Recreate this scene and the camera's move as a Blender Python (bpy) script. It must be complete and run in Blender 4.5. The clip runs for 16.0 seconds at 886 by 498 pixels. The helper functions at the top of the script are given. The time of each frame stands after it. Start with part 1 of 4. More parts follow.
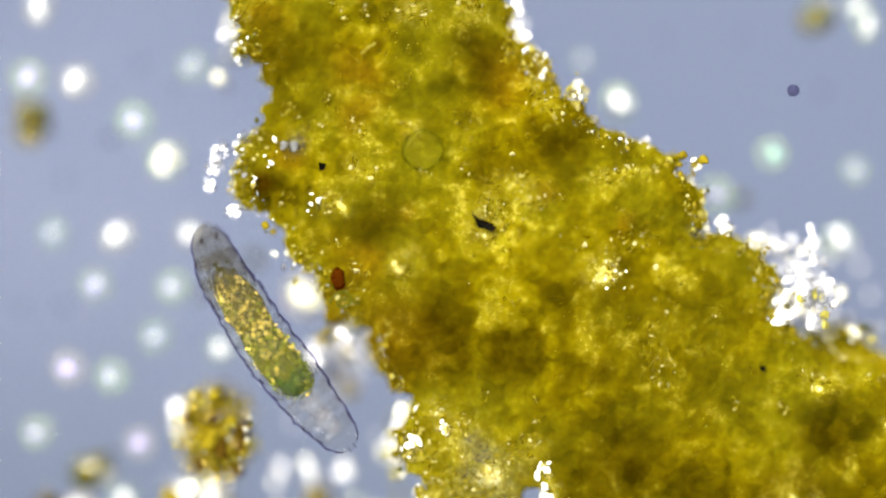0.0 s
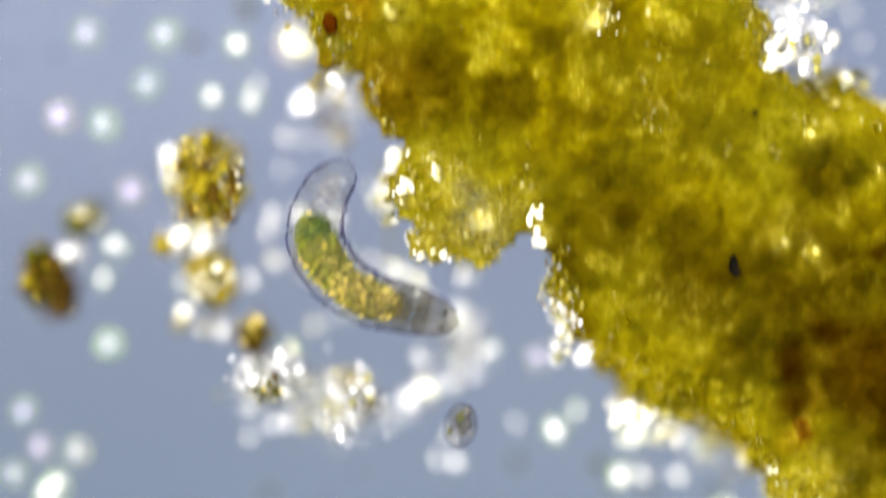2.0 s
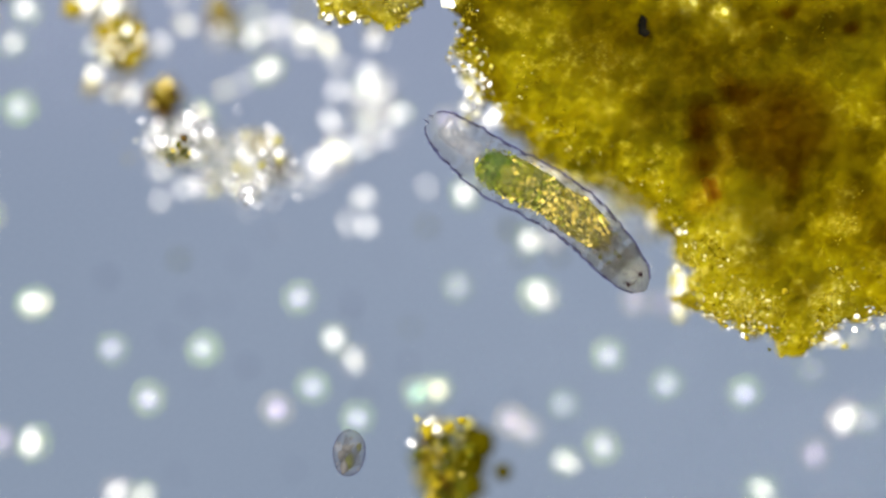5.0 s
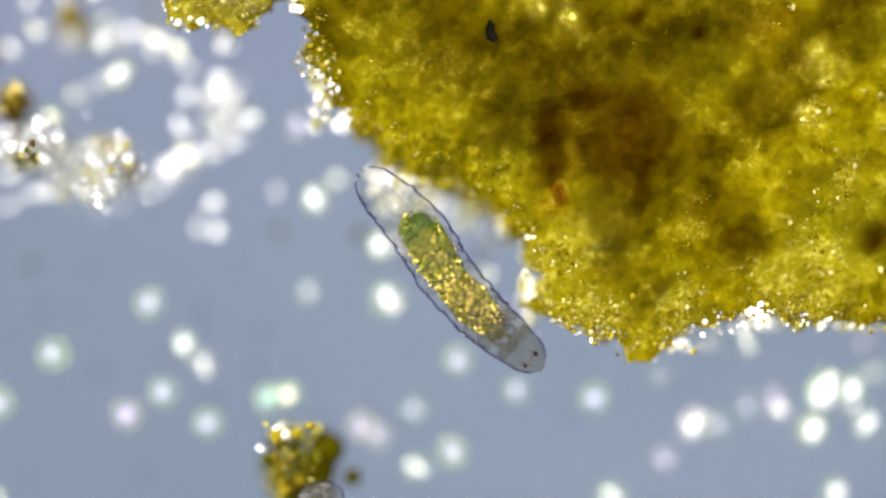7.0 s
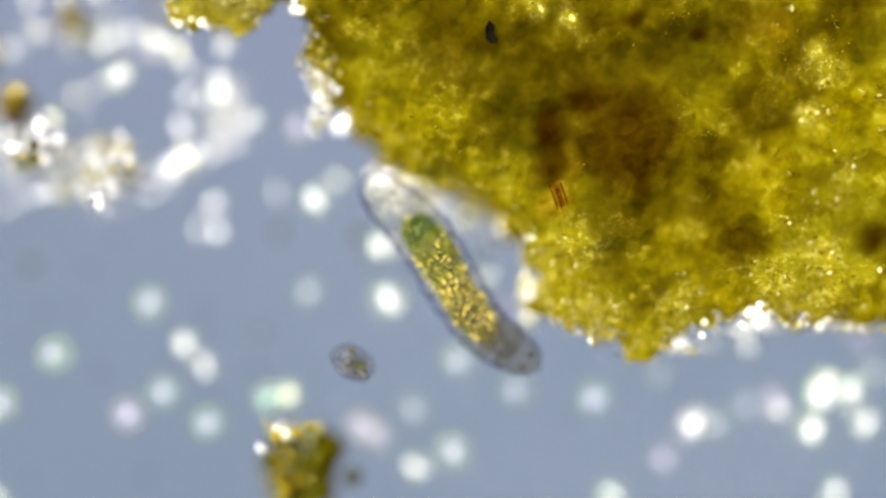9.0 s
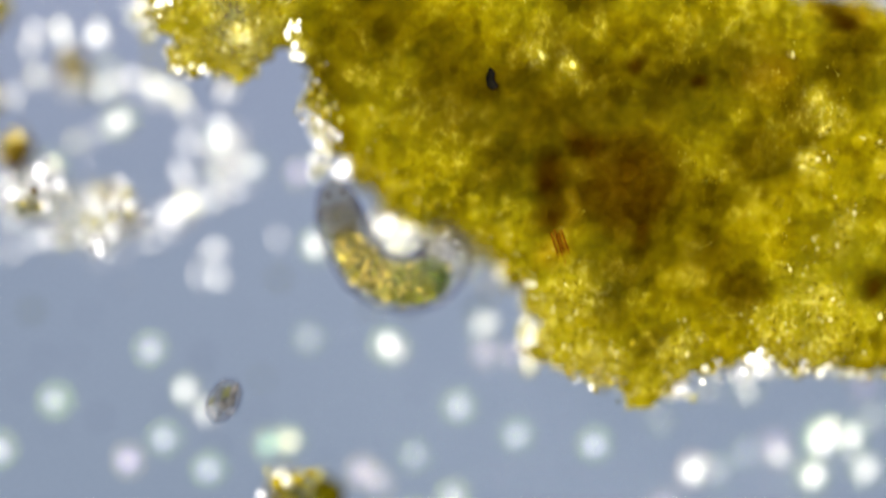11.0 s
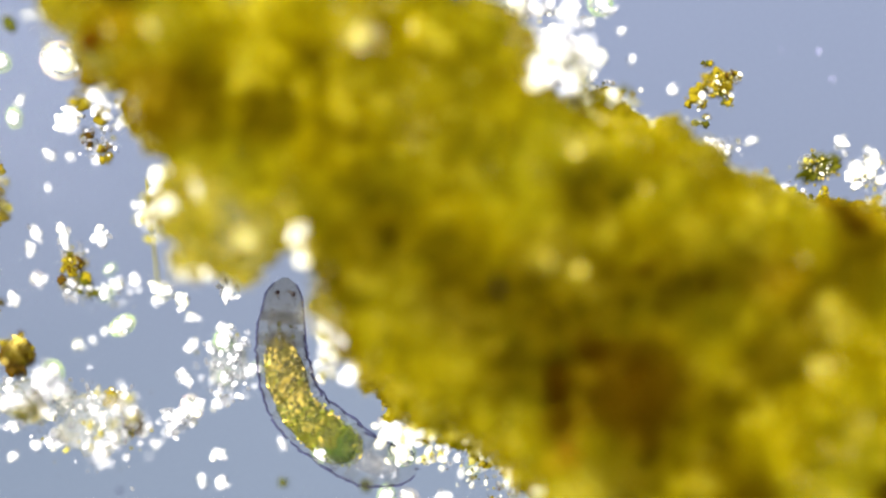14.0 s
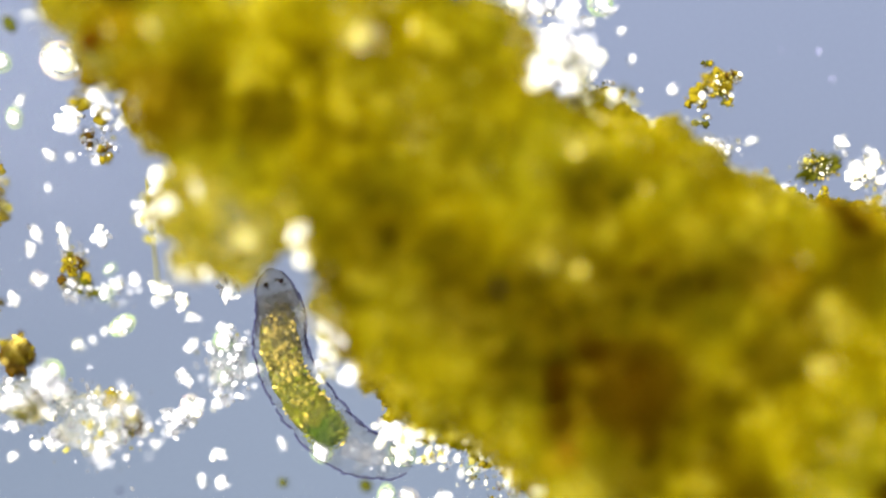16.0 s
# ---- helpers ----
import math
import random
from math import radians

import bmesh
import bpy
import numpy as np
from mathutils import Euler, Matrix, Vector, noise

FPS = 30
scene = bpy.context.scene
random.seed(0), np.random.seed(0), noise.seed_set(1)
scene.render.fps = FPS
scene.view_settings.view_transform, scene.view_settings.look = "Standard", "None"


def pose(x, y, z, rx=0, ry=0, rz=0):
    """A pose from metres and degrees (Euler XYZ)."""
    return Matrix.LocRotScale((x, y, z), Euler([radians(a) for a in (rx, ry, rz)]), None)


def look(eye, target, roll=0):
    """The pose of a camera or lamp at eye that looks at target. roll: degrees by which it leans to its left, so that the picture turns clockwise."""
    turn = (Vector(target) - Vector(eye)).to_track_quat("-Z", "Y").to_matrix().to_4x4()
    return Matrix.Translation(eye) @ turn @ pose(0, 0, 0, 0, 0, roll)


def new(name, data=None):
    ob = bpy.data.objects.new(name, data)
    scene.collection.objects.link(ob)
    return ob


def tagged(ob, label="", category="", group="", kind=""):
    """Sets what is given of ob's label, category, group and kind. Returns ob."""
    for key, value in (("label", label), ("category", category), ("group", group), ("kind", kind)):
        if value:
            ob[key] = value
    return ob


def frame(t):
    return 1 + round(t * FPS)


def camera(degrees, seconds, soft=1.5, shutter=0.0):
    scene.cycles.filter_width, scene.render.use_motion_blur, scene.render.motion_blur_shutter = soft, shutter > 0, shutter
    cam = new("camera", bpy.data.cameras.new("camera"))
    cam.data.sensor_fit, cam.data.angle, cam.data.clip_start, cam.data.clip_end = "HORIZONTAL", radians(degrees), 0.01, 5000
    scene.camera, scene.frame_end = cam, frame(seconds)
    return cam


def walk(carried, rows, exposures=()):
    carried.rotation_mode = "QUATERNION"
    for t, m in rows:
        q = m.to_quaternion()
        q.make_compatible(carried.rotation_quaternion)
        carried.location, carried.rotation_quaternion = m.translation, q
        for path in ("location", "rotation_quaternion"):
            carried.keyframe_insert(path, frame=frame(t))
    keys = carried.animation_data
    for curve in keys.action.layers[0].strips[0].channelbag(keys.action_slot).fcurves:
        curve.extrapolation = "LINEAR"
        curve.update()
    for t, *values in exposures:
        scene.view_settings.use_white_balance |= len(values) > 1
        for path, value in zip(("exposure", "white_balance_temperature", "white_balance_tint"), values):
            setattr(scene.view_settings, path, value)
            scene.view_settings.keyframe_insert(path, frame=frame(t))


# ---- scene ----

# A water drop under the microscope, built a thousand times life size: one metre here is one millimetre there.
# x runs across the slide, y up the slide, z from the slide towards the objective.
FOCUS = 7.46                      # working distance of the objective
SLIDE = 0.0                       # top of the glass slide

cam = camera(12.0, 16.0, soft=2.0, shutter=0.5)
scene.cycles.transparent_max_bounces = 32
cam.data.dof.use_dof = True
cam.data.dof.focus_distance = FOCUS
cam.data.dof.aperture_fstop = 0.055

# seconds, travel of the stage across and along (millimetres), height of the sharp plane
STAGE = [
    (0.0, 0, 0, .135), (1.1, 0, 0, .135), (1.25, 0, 25, .135), (1.5, 2, 137, .135), (1.8, 9, 310, .135),
    (2.0, 14, 452, .13), (2.2, 20, 618, .13), (2.5, 27, 832, .13), (2.7, 29, 874, .13), (3.0, 31, 884, .13),
    (3.4, 36, 884, .13), (4.4, 110, 880, .13), (5.3, 226, 874, .13), (5.5, 267, 874, .13), (6.0, 334, 870, .13),
    (6.5, 421, 866, .13), (6.75, 442, 866, .13), (7.0, 444, 866, .13), (7.5, 444, 866, .125), (8.0, 444, 866, .068),
    (8.5, 444, 865, .15), (9.5, 444, 865, .152), (10.7, 445, 865, .152), (11.0, 443, 782, .15), (11.25, 439, 685, .14),
    (11.5, 435, 592, .106), (11.75, 434, 540, .055), (12.0, 434, 500, .048), (12.5, 434, 454, .046), (13.0, 434, 439, .046),
    (13.5, 434, 428, .046), (14.0, 432, 419, .046), (15.0, 432, 419, .046), (16.0, 432, 419, .046)]
walk(cam, [(t, pose((784 + ox) / 1000, -(441 + oy) / 1000, FOCUS + f)) for t, ox, oy, f in STAGE],
     exposures=[(0.0, 0.0), (10.6, 0.0), (11.5, 0.14), (12.2, 0.2), (16.0, 0.2)])

# ---- light: the bright field below, an added sun above ----
# white fill from all round, added to the field below
world = bpy.data.worlds.new("world")
scene.world = world
world.use_nodes = True
world.node_tree.nodes["Background"].inputs["Color"].default_value = (1.0, 0.98, 0.95, 1)
world.node_tree.nodes["Background"].inputs["Strength"].default_value = 1.75
# added sun from above, standing in for condenser light from below
lamp = new("added_top_sun", bpy.data.lights.new("added_top_sun", "SUN"))
lamp.data.energy, lamp.data.angle, lamp.data.color = 10.5, radians(40), (1.0, 0.975, 0.92)
lamp.matrix_world = look((-2.2, 2.0, 4.0), (0, 0, 0))


# ---- materials ----
def material(name):
    m = bpy.data.materials.new(name)
    m.use_nodes = True
    m.node_tree.nodes.clear()
    return m, m.node_tree.nodes, m.node_tree.links


def out(nodes, links, socket):
    o = nodes.new("ShaderNodeOutputMaterial")
    links.new(socket, o.inputs["Surface"])


def noise_node(nodes, links, scale, detail=4, rough=0.6, coords=None):
    n = nodes.new("ShaderNodeTexNoise")
    n.inputs["Scale"].default_value, n.inputs["Detail"].default_value, n.inputs["Roughness"].default_value = scale, detail, rough
    links.new(coords or nodes.new("ShaderNodeTexCoord").outputs["Object"], n.inputs["Vector"])
    return n.outputs["Fac"]


def ramp(nodes, links, fac, *stops):
    r = nodes.new("ShaderNodeValToRGB")
    while len(r.color_ramp.elements) < len(stops):
        r.color_ramp.elements.new(0.5)
    for e, (at, c) in zip(r.color_ramp.elements, stops):
        e.position, e.color = at, (*c, 1) if len(c) == 3 else c
    links.new(fac, r.inputs["Fac"])
    return r.outputs["Color"]


def mix(nodes, links, fac, a, b, kind="MIX"):
    m = nodes.new("ShaderNodeMix")
    m.data_type, m.blend_type = "RGBA", kind
    for socket, v in ((m.inputs["Factor"], fac), (m.inputs["A"], a), (m.inputs["B"], b)):
        if isinstance(v, (int, float)):
            socket.default_value = v
        elif isinstance(v, tuple):
            socket.default_value = (*v, 1)
        else:
            links.new(v, socket)
    return m.outputs["Result"]


def principled(nodes, links, color, rough=0.5, bump=None, depth=0.004, spec=0.4, strength=0.6):
    p = nodes.new("ShaderNodeBsdfPrincipled")
    if isinstance(color, tuple):
        p.inputs["Base Color"].default_value = (*color, 1)
    else:
        links.new(color, p.inputs["Base Color"])
    p.inputs["Roughness"].default_value = rough
    p.inputs["Specular IOR Level"].default_value = spec
    if bump is not None:
        b = nodes.new("ShaderNodeBump")
        b.inputs["Strength"].default_value, b.inputs["Distance"].default_value = strength, depth
        links.new(bump, b.inputs["Height"])
        links.new(b.outputs["Normal"], p.inputs["Normal"])
    return p.outputs["BSDF"]


def see_through(nodes, links, surface, share, tint=(1, 1, 1)):
    """A surface that lets the given share of light straight through."""
    t = nodes.new("ShaderNodeBsdfTransparent")
    t.inputs["Color"].default_value = (*tint, 1)
    m = nodes.new("ShaderNodeMixShader")
    m.inputs["Fac"].default_value = share
    links.new(surface, m.inputs[1])
    links.new(t.outputs["BSDF"], m.inputs[2])
    return m.outputs["Shader"]


def grainy(name, c1, c2, scale=40, rough=0.45, share=0.0, tint=(1, 1, 1), spec=0.4, per_piece=True, gain=.72):
    """Two mottled tones, a fine bump and a slight change from piece to piece."""
    c1, c2 = [tuple(gain * v for v in c) for c in (c1, c2)]
    m, n, l = material(name)
    c = ramp(n, l, noise_node(n, l, scale), (0.35, c1), (0.65, c2))
    if per_piece:
        r = mix(n, l, 0.5, n.new("ShaderNodeObjectInfo").outputs["Random"], n.new("ShaderNodeNewGeometry").outputs["Random Per Island"])
        c = mix(n, l, 0.45, c, ramp(n, l, r, (0.15, c1), (0.85, c2)))
    s = principled(n, l, c, rough, noise_node(n, l, scale * 3), 0.003, spec)
    out(n, l, see_through(n, l, s, share, tint) if share else s)
    return m


def attribute(n, name):
    a = n.new("ShaderNodeAttribute")
    a.attribute_name = name
    return a.outputs["Fac"]


def detritus_material():
    """Cloudy yellow floc with ragged pale flecks, rusty and brown patches."""
    m, n, l = material("detritus")
    at = n.new("ShaderNodeTexCoord").outputs["Object"]
    warp = n.new("ShaderNodeTexNoise")
    warp.inputs["Scale"].default_value, warp.inputs["Detail"].default_value = 22, 3
    l.new(at, warp.inputs["Vector"])
    bent = n.new("ShaderNodeVectorMath")
    bent.operation = "MULTIPLY_ADD"
    bent.inputs[1].default_value = (.03, .03, .03)
    l.new(warp.outputs["Color"], bent.inputs[0])
    l.new(at, bent.inputs[2])
    v = bent.outputs["Vector"]
    broad, mid, small = noise_node(n, l, 4.0, 3, .5, v), noise_node(n, l, 10, 3, .5, v), noise_node(n, l, 26, 2.5, .5, v)
    fine, speck = noise_node(n, l, 62, 3, .55, at), noise_node(n, l, 120, 3, .6, at)
    lumps = n.new("ShaderNodeTexVoronoi")
    lumps.feature = "SMOOTH_F1"
    lumps.inputs["Scale"].default_value, lumps.inputs["Smoothness"].default_value = 30, .35
    l.new(v, lumps.inputs["Vector"])
    each = n.new("ShaderNodeSeparateColor")
    l.new(lumps.outputs["Color"], each.inputs["Color"])
    tone = mix(n, l, .50, mid, small)
    tone = mix(n, l, .17, tone, each.outputs["Red"])
    c = ramp(n, l, tone, (0.36, (.068, .049, .0004)), (0.47, (.112, .087, .0006)), (0.56, (.158, .128, .0010)), (0.68, (.24, .205, .006)))
    c = mix(n, l, ramp(n, l, broad, (.44, (0, 0, 0)), (.62, (.65, .65, .65))), c, mix(n, l, tone, (.045, .041, .0006), (.155, .145, .004)))
    c = mix(n, l, attribute(n, "rust"), c, mix(n, l, tone, (.08, .028, .0006), (.25, .12, .004)))
    dark = attribute(n, "pigment")
    c = mix(n, l, dark, c, mix(n, l, ramp(n, l, tone, (.35, (0, 0, 0)), (.65, (1, 1, 1))), (.009, .0034, .0001), (.036, .0175, .0002)))
    c = mix(n, l, .23, c, mix(n, l, 1.0, c, ramp(n, l, fine, (.35, (.55, .5, .45)), (.65, (1.5, 1.5, 1.3))), "MULTIPLY"))
    fleck = mix(n, l, 1.0, ramp(n, l, fine, (.53, (0, 0, 0)), (.66, (.7, .7, .7))), ramp(n, l, speck, (.56, (0, 0, 0)), (.66, (1, 1, 1))), "LIGHTEN")
    where = mix(n, l, dark, ramp(n, l, tone, (.53, (0, 0, 0)), (.66, (.62, .62, .62))), (0, 0, 0))
    c = mix(n, l, mix(n, l, 1.0, fleck, where, "MULTIPLY"), c, (.42, .36, .05))
    # pale attribute: light coming through the mass, put in as base colour
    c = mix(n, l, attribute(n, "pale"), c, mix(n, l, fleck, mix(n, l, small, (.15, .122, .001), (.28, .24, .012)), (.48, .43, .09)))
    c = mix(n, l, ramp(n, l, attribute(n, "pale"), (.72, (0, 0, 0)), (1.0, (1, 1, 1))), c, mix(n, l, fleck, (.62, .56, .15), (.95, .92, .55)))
    c = mix(n, l, 1.0, c, (.765, .75, .70), "MULTIPLY")
    s = n.new("ShaderNodeBsdfPrincipled")
    l.new(c, s.inputs["Base Color"])
    s.inputs["Roughness"].default_value, s.inputs["Specular IOR Level"].default_value = .5, 0
    s.inputs["Subsurface Weight"].default_value, s.inputs["Subsurface Scale"].default_value = .8, .016
    s.inputs["Subsurface Radius"].default_value = (1.0, .8, .3)
    b = n.new("ShaderNodeBump")
    b.inputs["Strength"].default_value, b.inputs["Distance"].default_value = .45, .005
    l.new(mix(n, l, .4, fine, speck), b.inputs["Height"])
    l.new(b.outputs["Normal"], s.inputs["Normal"])
    t = n.new("ShaderNodeBsdfTransparent")
    t.inputs["Color"].default_value = (1, .98, .86, 1)
    web = n.new("ShaderNodeMixShader")
    l.new(mix(n, l, 1.0, attribute(n, "thin"), ramp(n, l, small, (.32, (.35, .35, .35)), (.62, (1, 1, 1))), "MULTIPLY"), web.inputs["Fac"])
    l.new(s.outputs["BSDF"], web.inputs[1])
    l.new(t.outputs["BSDF"], web.inputs[2])
    out(n, l, web.outputs["Shader"])
    return m


def flake_material():
    """Glassy yellow flakes, most of them dull, a few bright."""
    m, n, l = material("yellow_flake")
    r = n.new("ShaderNodeNewGeometry").outputs["Random Per Island"]
    c = ramp(n, l, r, (0, (.09, .068, .0006)), (.55, (.17, .135, .003)), (.84, (.30, .25, .02)), (1.0, (.86, .78, .36)))
    c = mix(n, l, noise_node(n, l, 90, 3), c, mix(n, l, .5, c, (.10, .085, .001)))
    out(n, l, see_through(n, l, principled(n, l, c, .3, noise_node(n, l, 220), .002, .05), .55, (.97, .93, .6)))
    return m


M = {
    "flake": flake_material(),
    "detritus": detritus_material(),
    "glint": grainy("yellow_crystal", (.24, .20, .008), (.52, .47, .11), 60, .4, .22, (.9, .88, .5), spec=.1, gain=1),
    "amber": grainy("amber_floc", (.14, .095, .0008), (.36, .28, .010), 30, .5, spec=.05),
    "brown": grainy("brown_floc", (.04, .020, .0006), (.11, .06, .0015), 30, .5, spec=.05),
    "olive": grainy("olive_floc", (.035, .040, .0006), (.11, .105, .002), 30, .5, spec=.05),
    "white": grainy("white_grain", (.74, .71, .78), (.97, .97, .96), 1.7, .3, gain=1),
    "cream": grainy("cream_grain", (.62, .57, .32), (.95, .93, .80), 1.7, .3, gain=1),
    "clear": grainy("clear_crystal", (.07, .075, .09), (.66, .66, .64), 2.4, .2, .58, (.80, .81, .86)),
    "frosted": grainy("frosted_grain", (.46, .44, .54), (.97, .97, .97), 2.2, .25, .10, (.9, .9, 1), gain=1),
    "veil": grainy("cream_floc", (.40, .38, .24), (.80, .78, .68), 28, .4, .92, (.97, .96, .92), spec=.1, gain=1),
    "spark": grainy("gold_granule", (.58, .38, .02), (.95, .76, .20), 30, .3, spec=.2, gain=1),
    "cyan": grainy("cyan_droplet", (.30, .75, .80), (.5, .85, .85), 50, .25, .2, gain=1),
    "haze": grainy("grey_tissue", (.05, .05, .05), (.18, .17, .14), 60, .4, .92, (.94, .935, .92), spec=0),
    "cyst": grainy("olive_cell", (.020, .017, .0002), (.050, .041, .0006), 40, .5, spec=0),
    "tissue": grainy("grey_granule", (.045, .045, .05), (.11, .10, .09), 60, .4, spec=0, gain=1),
    "moss": grainy("moss_flake", (.05, .06, .001), (.13, .13, .003), 40, .5, .3, (.85, .85, .5), spec=0),
    "lime": grainy("lime_granule", (.16, .20, .002), (.42, .44, .02), 60, .4, spec=.1),
    # violet-white spot of focused light at a droplet's centre, as a coloured lump
    "core": grainy("droplet_lens_spot", (.30, .27, .72), (.52, .42, .90), 1.2, .25, .05, gain=1),
    "black": grainy("black_speck", (.002, .002, .001), (.007, .006, .004), 80, .6, spec=0),
    "red": grainy("red_speck", (.035, .006, .0006), (.075, .018, .001), 80, .5, .45, (.7, .40, .1), spec=0),
    "dust": grainy("dust", (.03, .03, .06), (.08, .08, .14), 80, .5, .5, (.6, .6, .8), spec=.1),
    "gut": grainy("gut_contents", (.045, .043, .0006), (.22, .18, .004), 60, .4, .22, (.95, .88, .40), spec=.1),
    "green": grainy("green_gut", (.020, .048, .0003), (.070, .115, .0008), 110, .4, .15, (.7, .85, .2), spec=.02),
    "sap": grainy("olive_gut", (.034, .046, .0005), (.15, .145, .003), 70, .4, .20, (.9, .9, .4), spec=.05),
    # edge darkening of the clear bodies as a dark tint; toes share it
    "rim": grainy("outline_and_toe", (.03, .026, .08), (.08, .07, .16), 50, .35, .76, (.74, .73, .82), spec=.05),
    "wall": grainy("body_wall", (.09, .09, .09), (.22, .22, .20), 45, .3, .945, (.958, .957, .952), spec=0),
    "head": grainy("head_wall", (.05, .048, .042), (.13, .12, .10), 60, .3, .90, (.82, .80, .76), spec=0),
    "neck": grainy("neck_wall", (.06, .058, .052), (.15, .14, .12), 50, .3, .91, (.91, .90, .87), spec=0),
    "eye": grainy("eyespot", (.006, .001, .004), (.018, .002, .010), 60, .3, spec=.1),
    "organ": grainy("pale_organ", (.26, .25, .24), (.66, .64, .60), 60, .3, .90, (.97, .965, .97), spec=.1),
    "grey": grainy("grey_animal", (.04, .04, .045), (.25, .25, .22), 50, .3, .84, (.88, .885, .905), spec=.1),
}

# ---- structure: the lamp's bright field, the glass slide ----
def part(name, bm, mat, parent=None, label=""):
    me = bpy.data.meshes.new(name)
    bm.to_mesh(me)
    bm.free()
    for p in me.polygons:
        p.use_smooth = True
    for k in (mat if isinstance(mat, (list, tuple)) else [mat]):
        me.materials.append(M[k] if isinstance(k, str) else k)
    ob = new(name, me)
    ob.parent = parent
    if label:
        ob["label"] = label
    return ob


def thing(name, x, y, z, label, category, group="", kind=""):
    ob = new(name)
    ob.location = (x, y, z)
    return tagged(ob, label, category, group, kind)


def field_material():
    """The lamp's field: lavender and brighter at the far end, greyer towards the near end, faintly uneven."""
    m, n, l = material("bright_field")
    e = n.new("ShaderNodeEmission")
    sep = n.new("ShaderNodeSeparateXYZ")
    l.new(n.new("ShaderNodeTexCoord").outputs["Object"], sep.inputs["Vector"])
    up = n.new("ShaderNodeMapRange")
    up.inputs["From Min"].default_value, up.inputs["From Max"].default_value = -.7, .7
    l.new(sep.outputs["Y"], up.inputs["Value"])
    c = ramp(n, l, up.outputs["Result"], (0.0, (.254, .314, .420)), (.30, (.267, .325, .438)), (.55, (.289, .336, .465)), (.85, (.315, .366, .520)))
    c = mix(n, l, 1.0, c, ramp(n, l, noise_node(n, l, .8, 2), (.35, (.93, .94, .95)), (.65, (1.06, 1.05, 1.04))), "MULTIPLY")
    l.new(c, e.inputs["Color"])
    out(n, l, e.outputs["Emission"])
    return m


def glass_material():
    m, n, l = material("slide_glass")
    g = n.new("ShaderNodeBsdfGlossy")
    g.inputs["Roughness"].default_value = .03
    f = n.new("ShaderNodeFresnel")
    f.inputs["IOR"].default_value = 1.1
    t = n.new("ShaderNodeBsdfTransparent")
    s = n.new("ShaderNodeMixShader")
    l.new(f.outputs["Fac"], s.inputs["Fac"])
    l.new(t.outputs["BSDF"], s.inputs[1])
    l.new(g.outputs["BSDF"], s.inputs[2])
    out(n, l, s.outputs["Shader"])
    return m


M["field"], M["glass"] = field_material(), glass_material()

bm = bmesh.new()
bmesh.ops.create_circle(bm, cap_ends=True, segments=64, radius=6)
field = part("backdrop", bm, "field")
field.location = (1.0, -0.9, -1.0)
tagged(field, "even blue-grey bright field of the microscope lamp", "backdrop", kind="structure")

bm = bmesh.new()
bmesh.ops.create_cube(bm, size=1, matrix=Matrix.Diagonal((7.6, 2.6 * 2, .1, 1)))
slide = part("ground", bm, "glass")
slide.location = (1.0, -0.9, SLIDE - .05)
tagged(slide, "clear glass microscope slide under the water drop", "slide", kind="structure")

# ---- shapes ----
rng = np.random.default_rng(7)


def blob_bm(r, squash=(1, 1, 1), rough=.18, freq=1.6, sub=2, seed=0):
    """A rounded irregular lump."""
    bm = bmesh.new()
    bmesh.ops.create_icosphere(bm, subdivisions=sub, radius=1)
    shift = Vector((seed * 3.7, seed * 1.3, seed * 7.1))
    for v in bm.verts:
        k = 1 + rough * noise.noise(v.co * freq + shift) + rough * .4 * noise.noise(v.co * freq * 2.7 + shift)
        v.co = Vector(a * b * k * r for a, b in zip(v.co, squash))
    return bm


def mesh_of(bm, mats):
    me = bpy.data.meshes.new("piece")
    bm.to_mesh(me)
    bm.free()
    for p in me.polygons:
        p.use_smooth = True
    for k in mats:
        me.materials.append(M[k])
    return me


DROPS = {(k, i): mesh_of(blob_bm(1, ((1, .88), (1.15, .8), (.95, 1.1), (1.3, .75), (1, 1))[i] + (.7,), (.10, .2, .3, .3, .16)[i], 1.5, 2, i + 1), [k])
         for k in ("cream", "cyan", "core", "moss") for i in range(5)}
ROUGH = [mesh_of(blob_bm(1, ((1.1, .8), (.9, 1.1), (1.3, .7), (1, 1), (1.2, .9))[i] + (.7,), .65, 1.7, 2, i + 2.3), ["frosted"]) for i in range(5)]
SHARDS = {(k, i): mesh_of(blob_bm(1, (1.2, .8, .7), .75, 1.9, 1, i + 11.3), [k])
          for k in ("white", "cream", "clear", "glint", "flake", "spark", "black", "dust") for i in range(5)}
for piece in SHARDS.values():
    for face in piece.polygons:
        face.use_smooth = False
SHARDS.update({(k, i): mesh_of(blob_bm(1, (1.15, .95, .85), .8, 1.9, 2, i + 5.7), [k]) for k in ("amber", "brown", "olive") for i in range(5)})
def ring_bm(r, thick, n=28, m=8):
    """A hoop lying flat."""
    bm = bmesh.new()
    rows = [[bm.verts.new(((r + thick * math.cos(b)) * math.cos(a), (r + thick * math.cos(b)) * math.sin(a), thick * math.sin(b)))
             for b in (6.2832 * k / m for k in range(m))] for a in (6.2832 * k / n for k in range(n))]
    for a, b in zip(rows, rows[1:] + rows[:1]):
        for k in range(m):
            bm.faces.new((a[k], b[k], b[(k + 1) % m], a[(k + 1) % m]))
    return bm


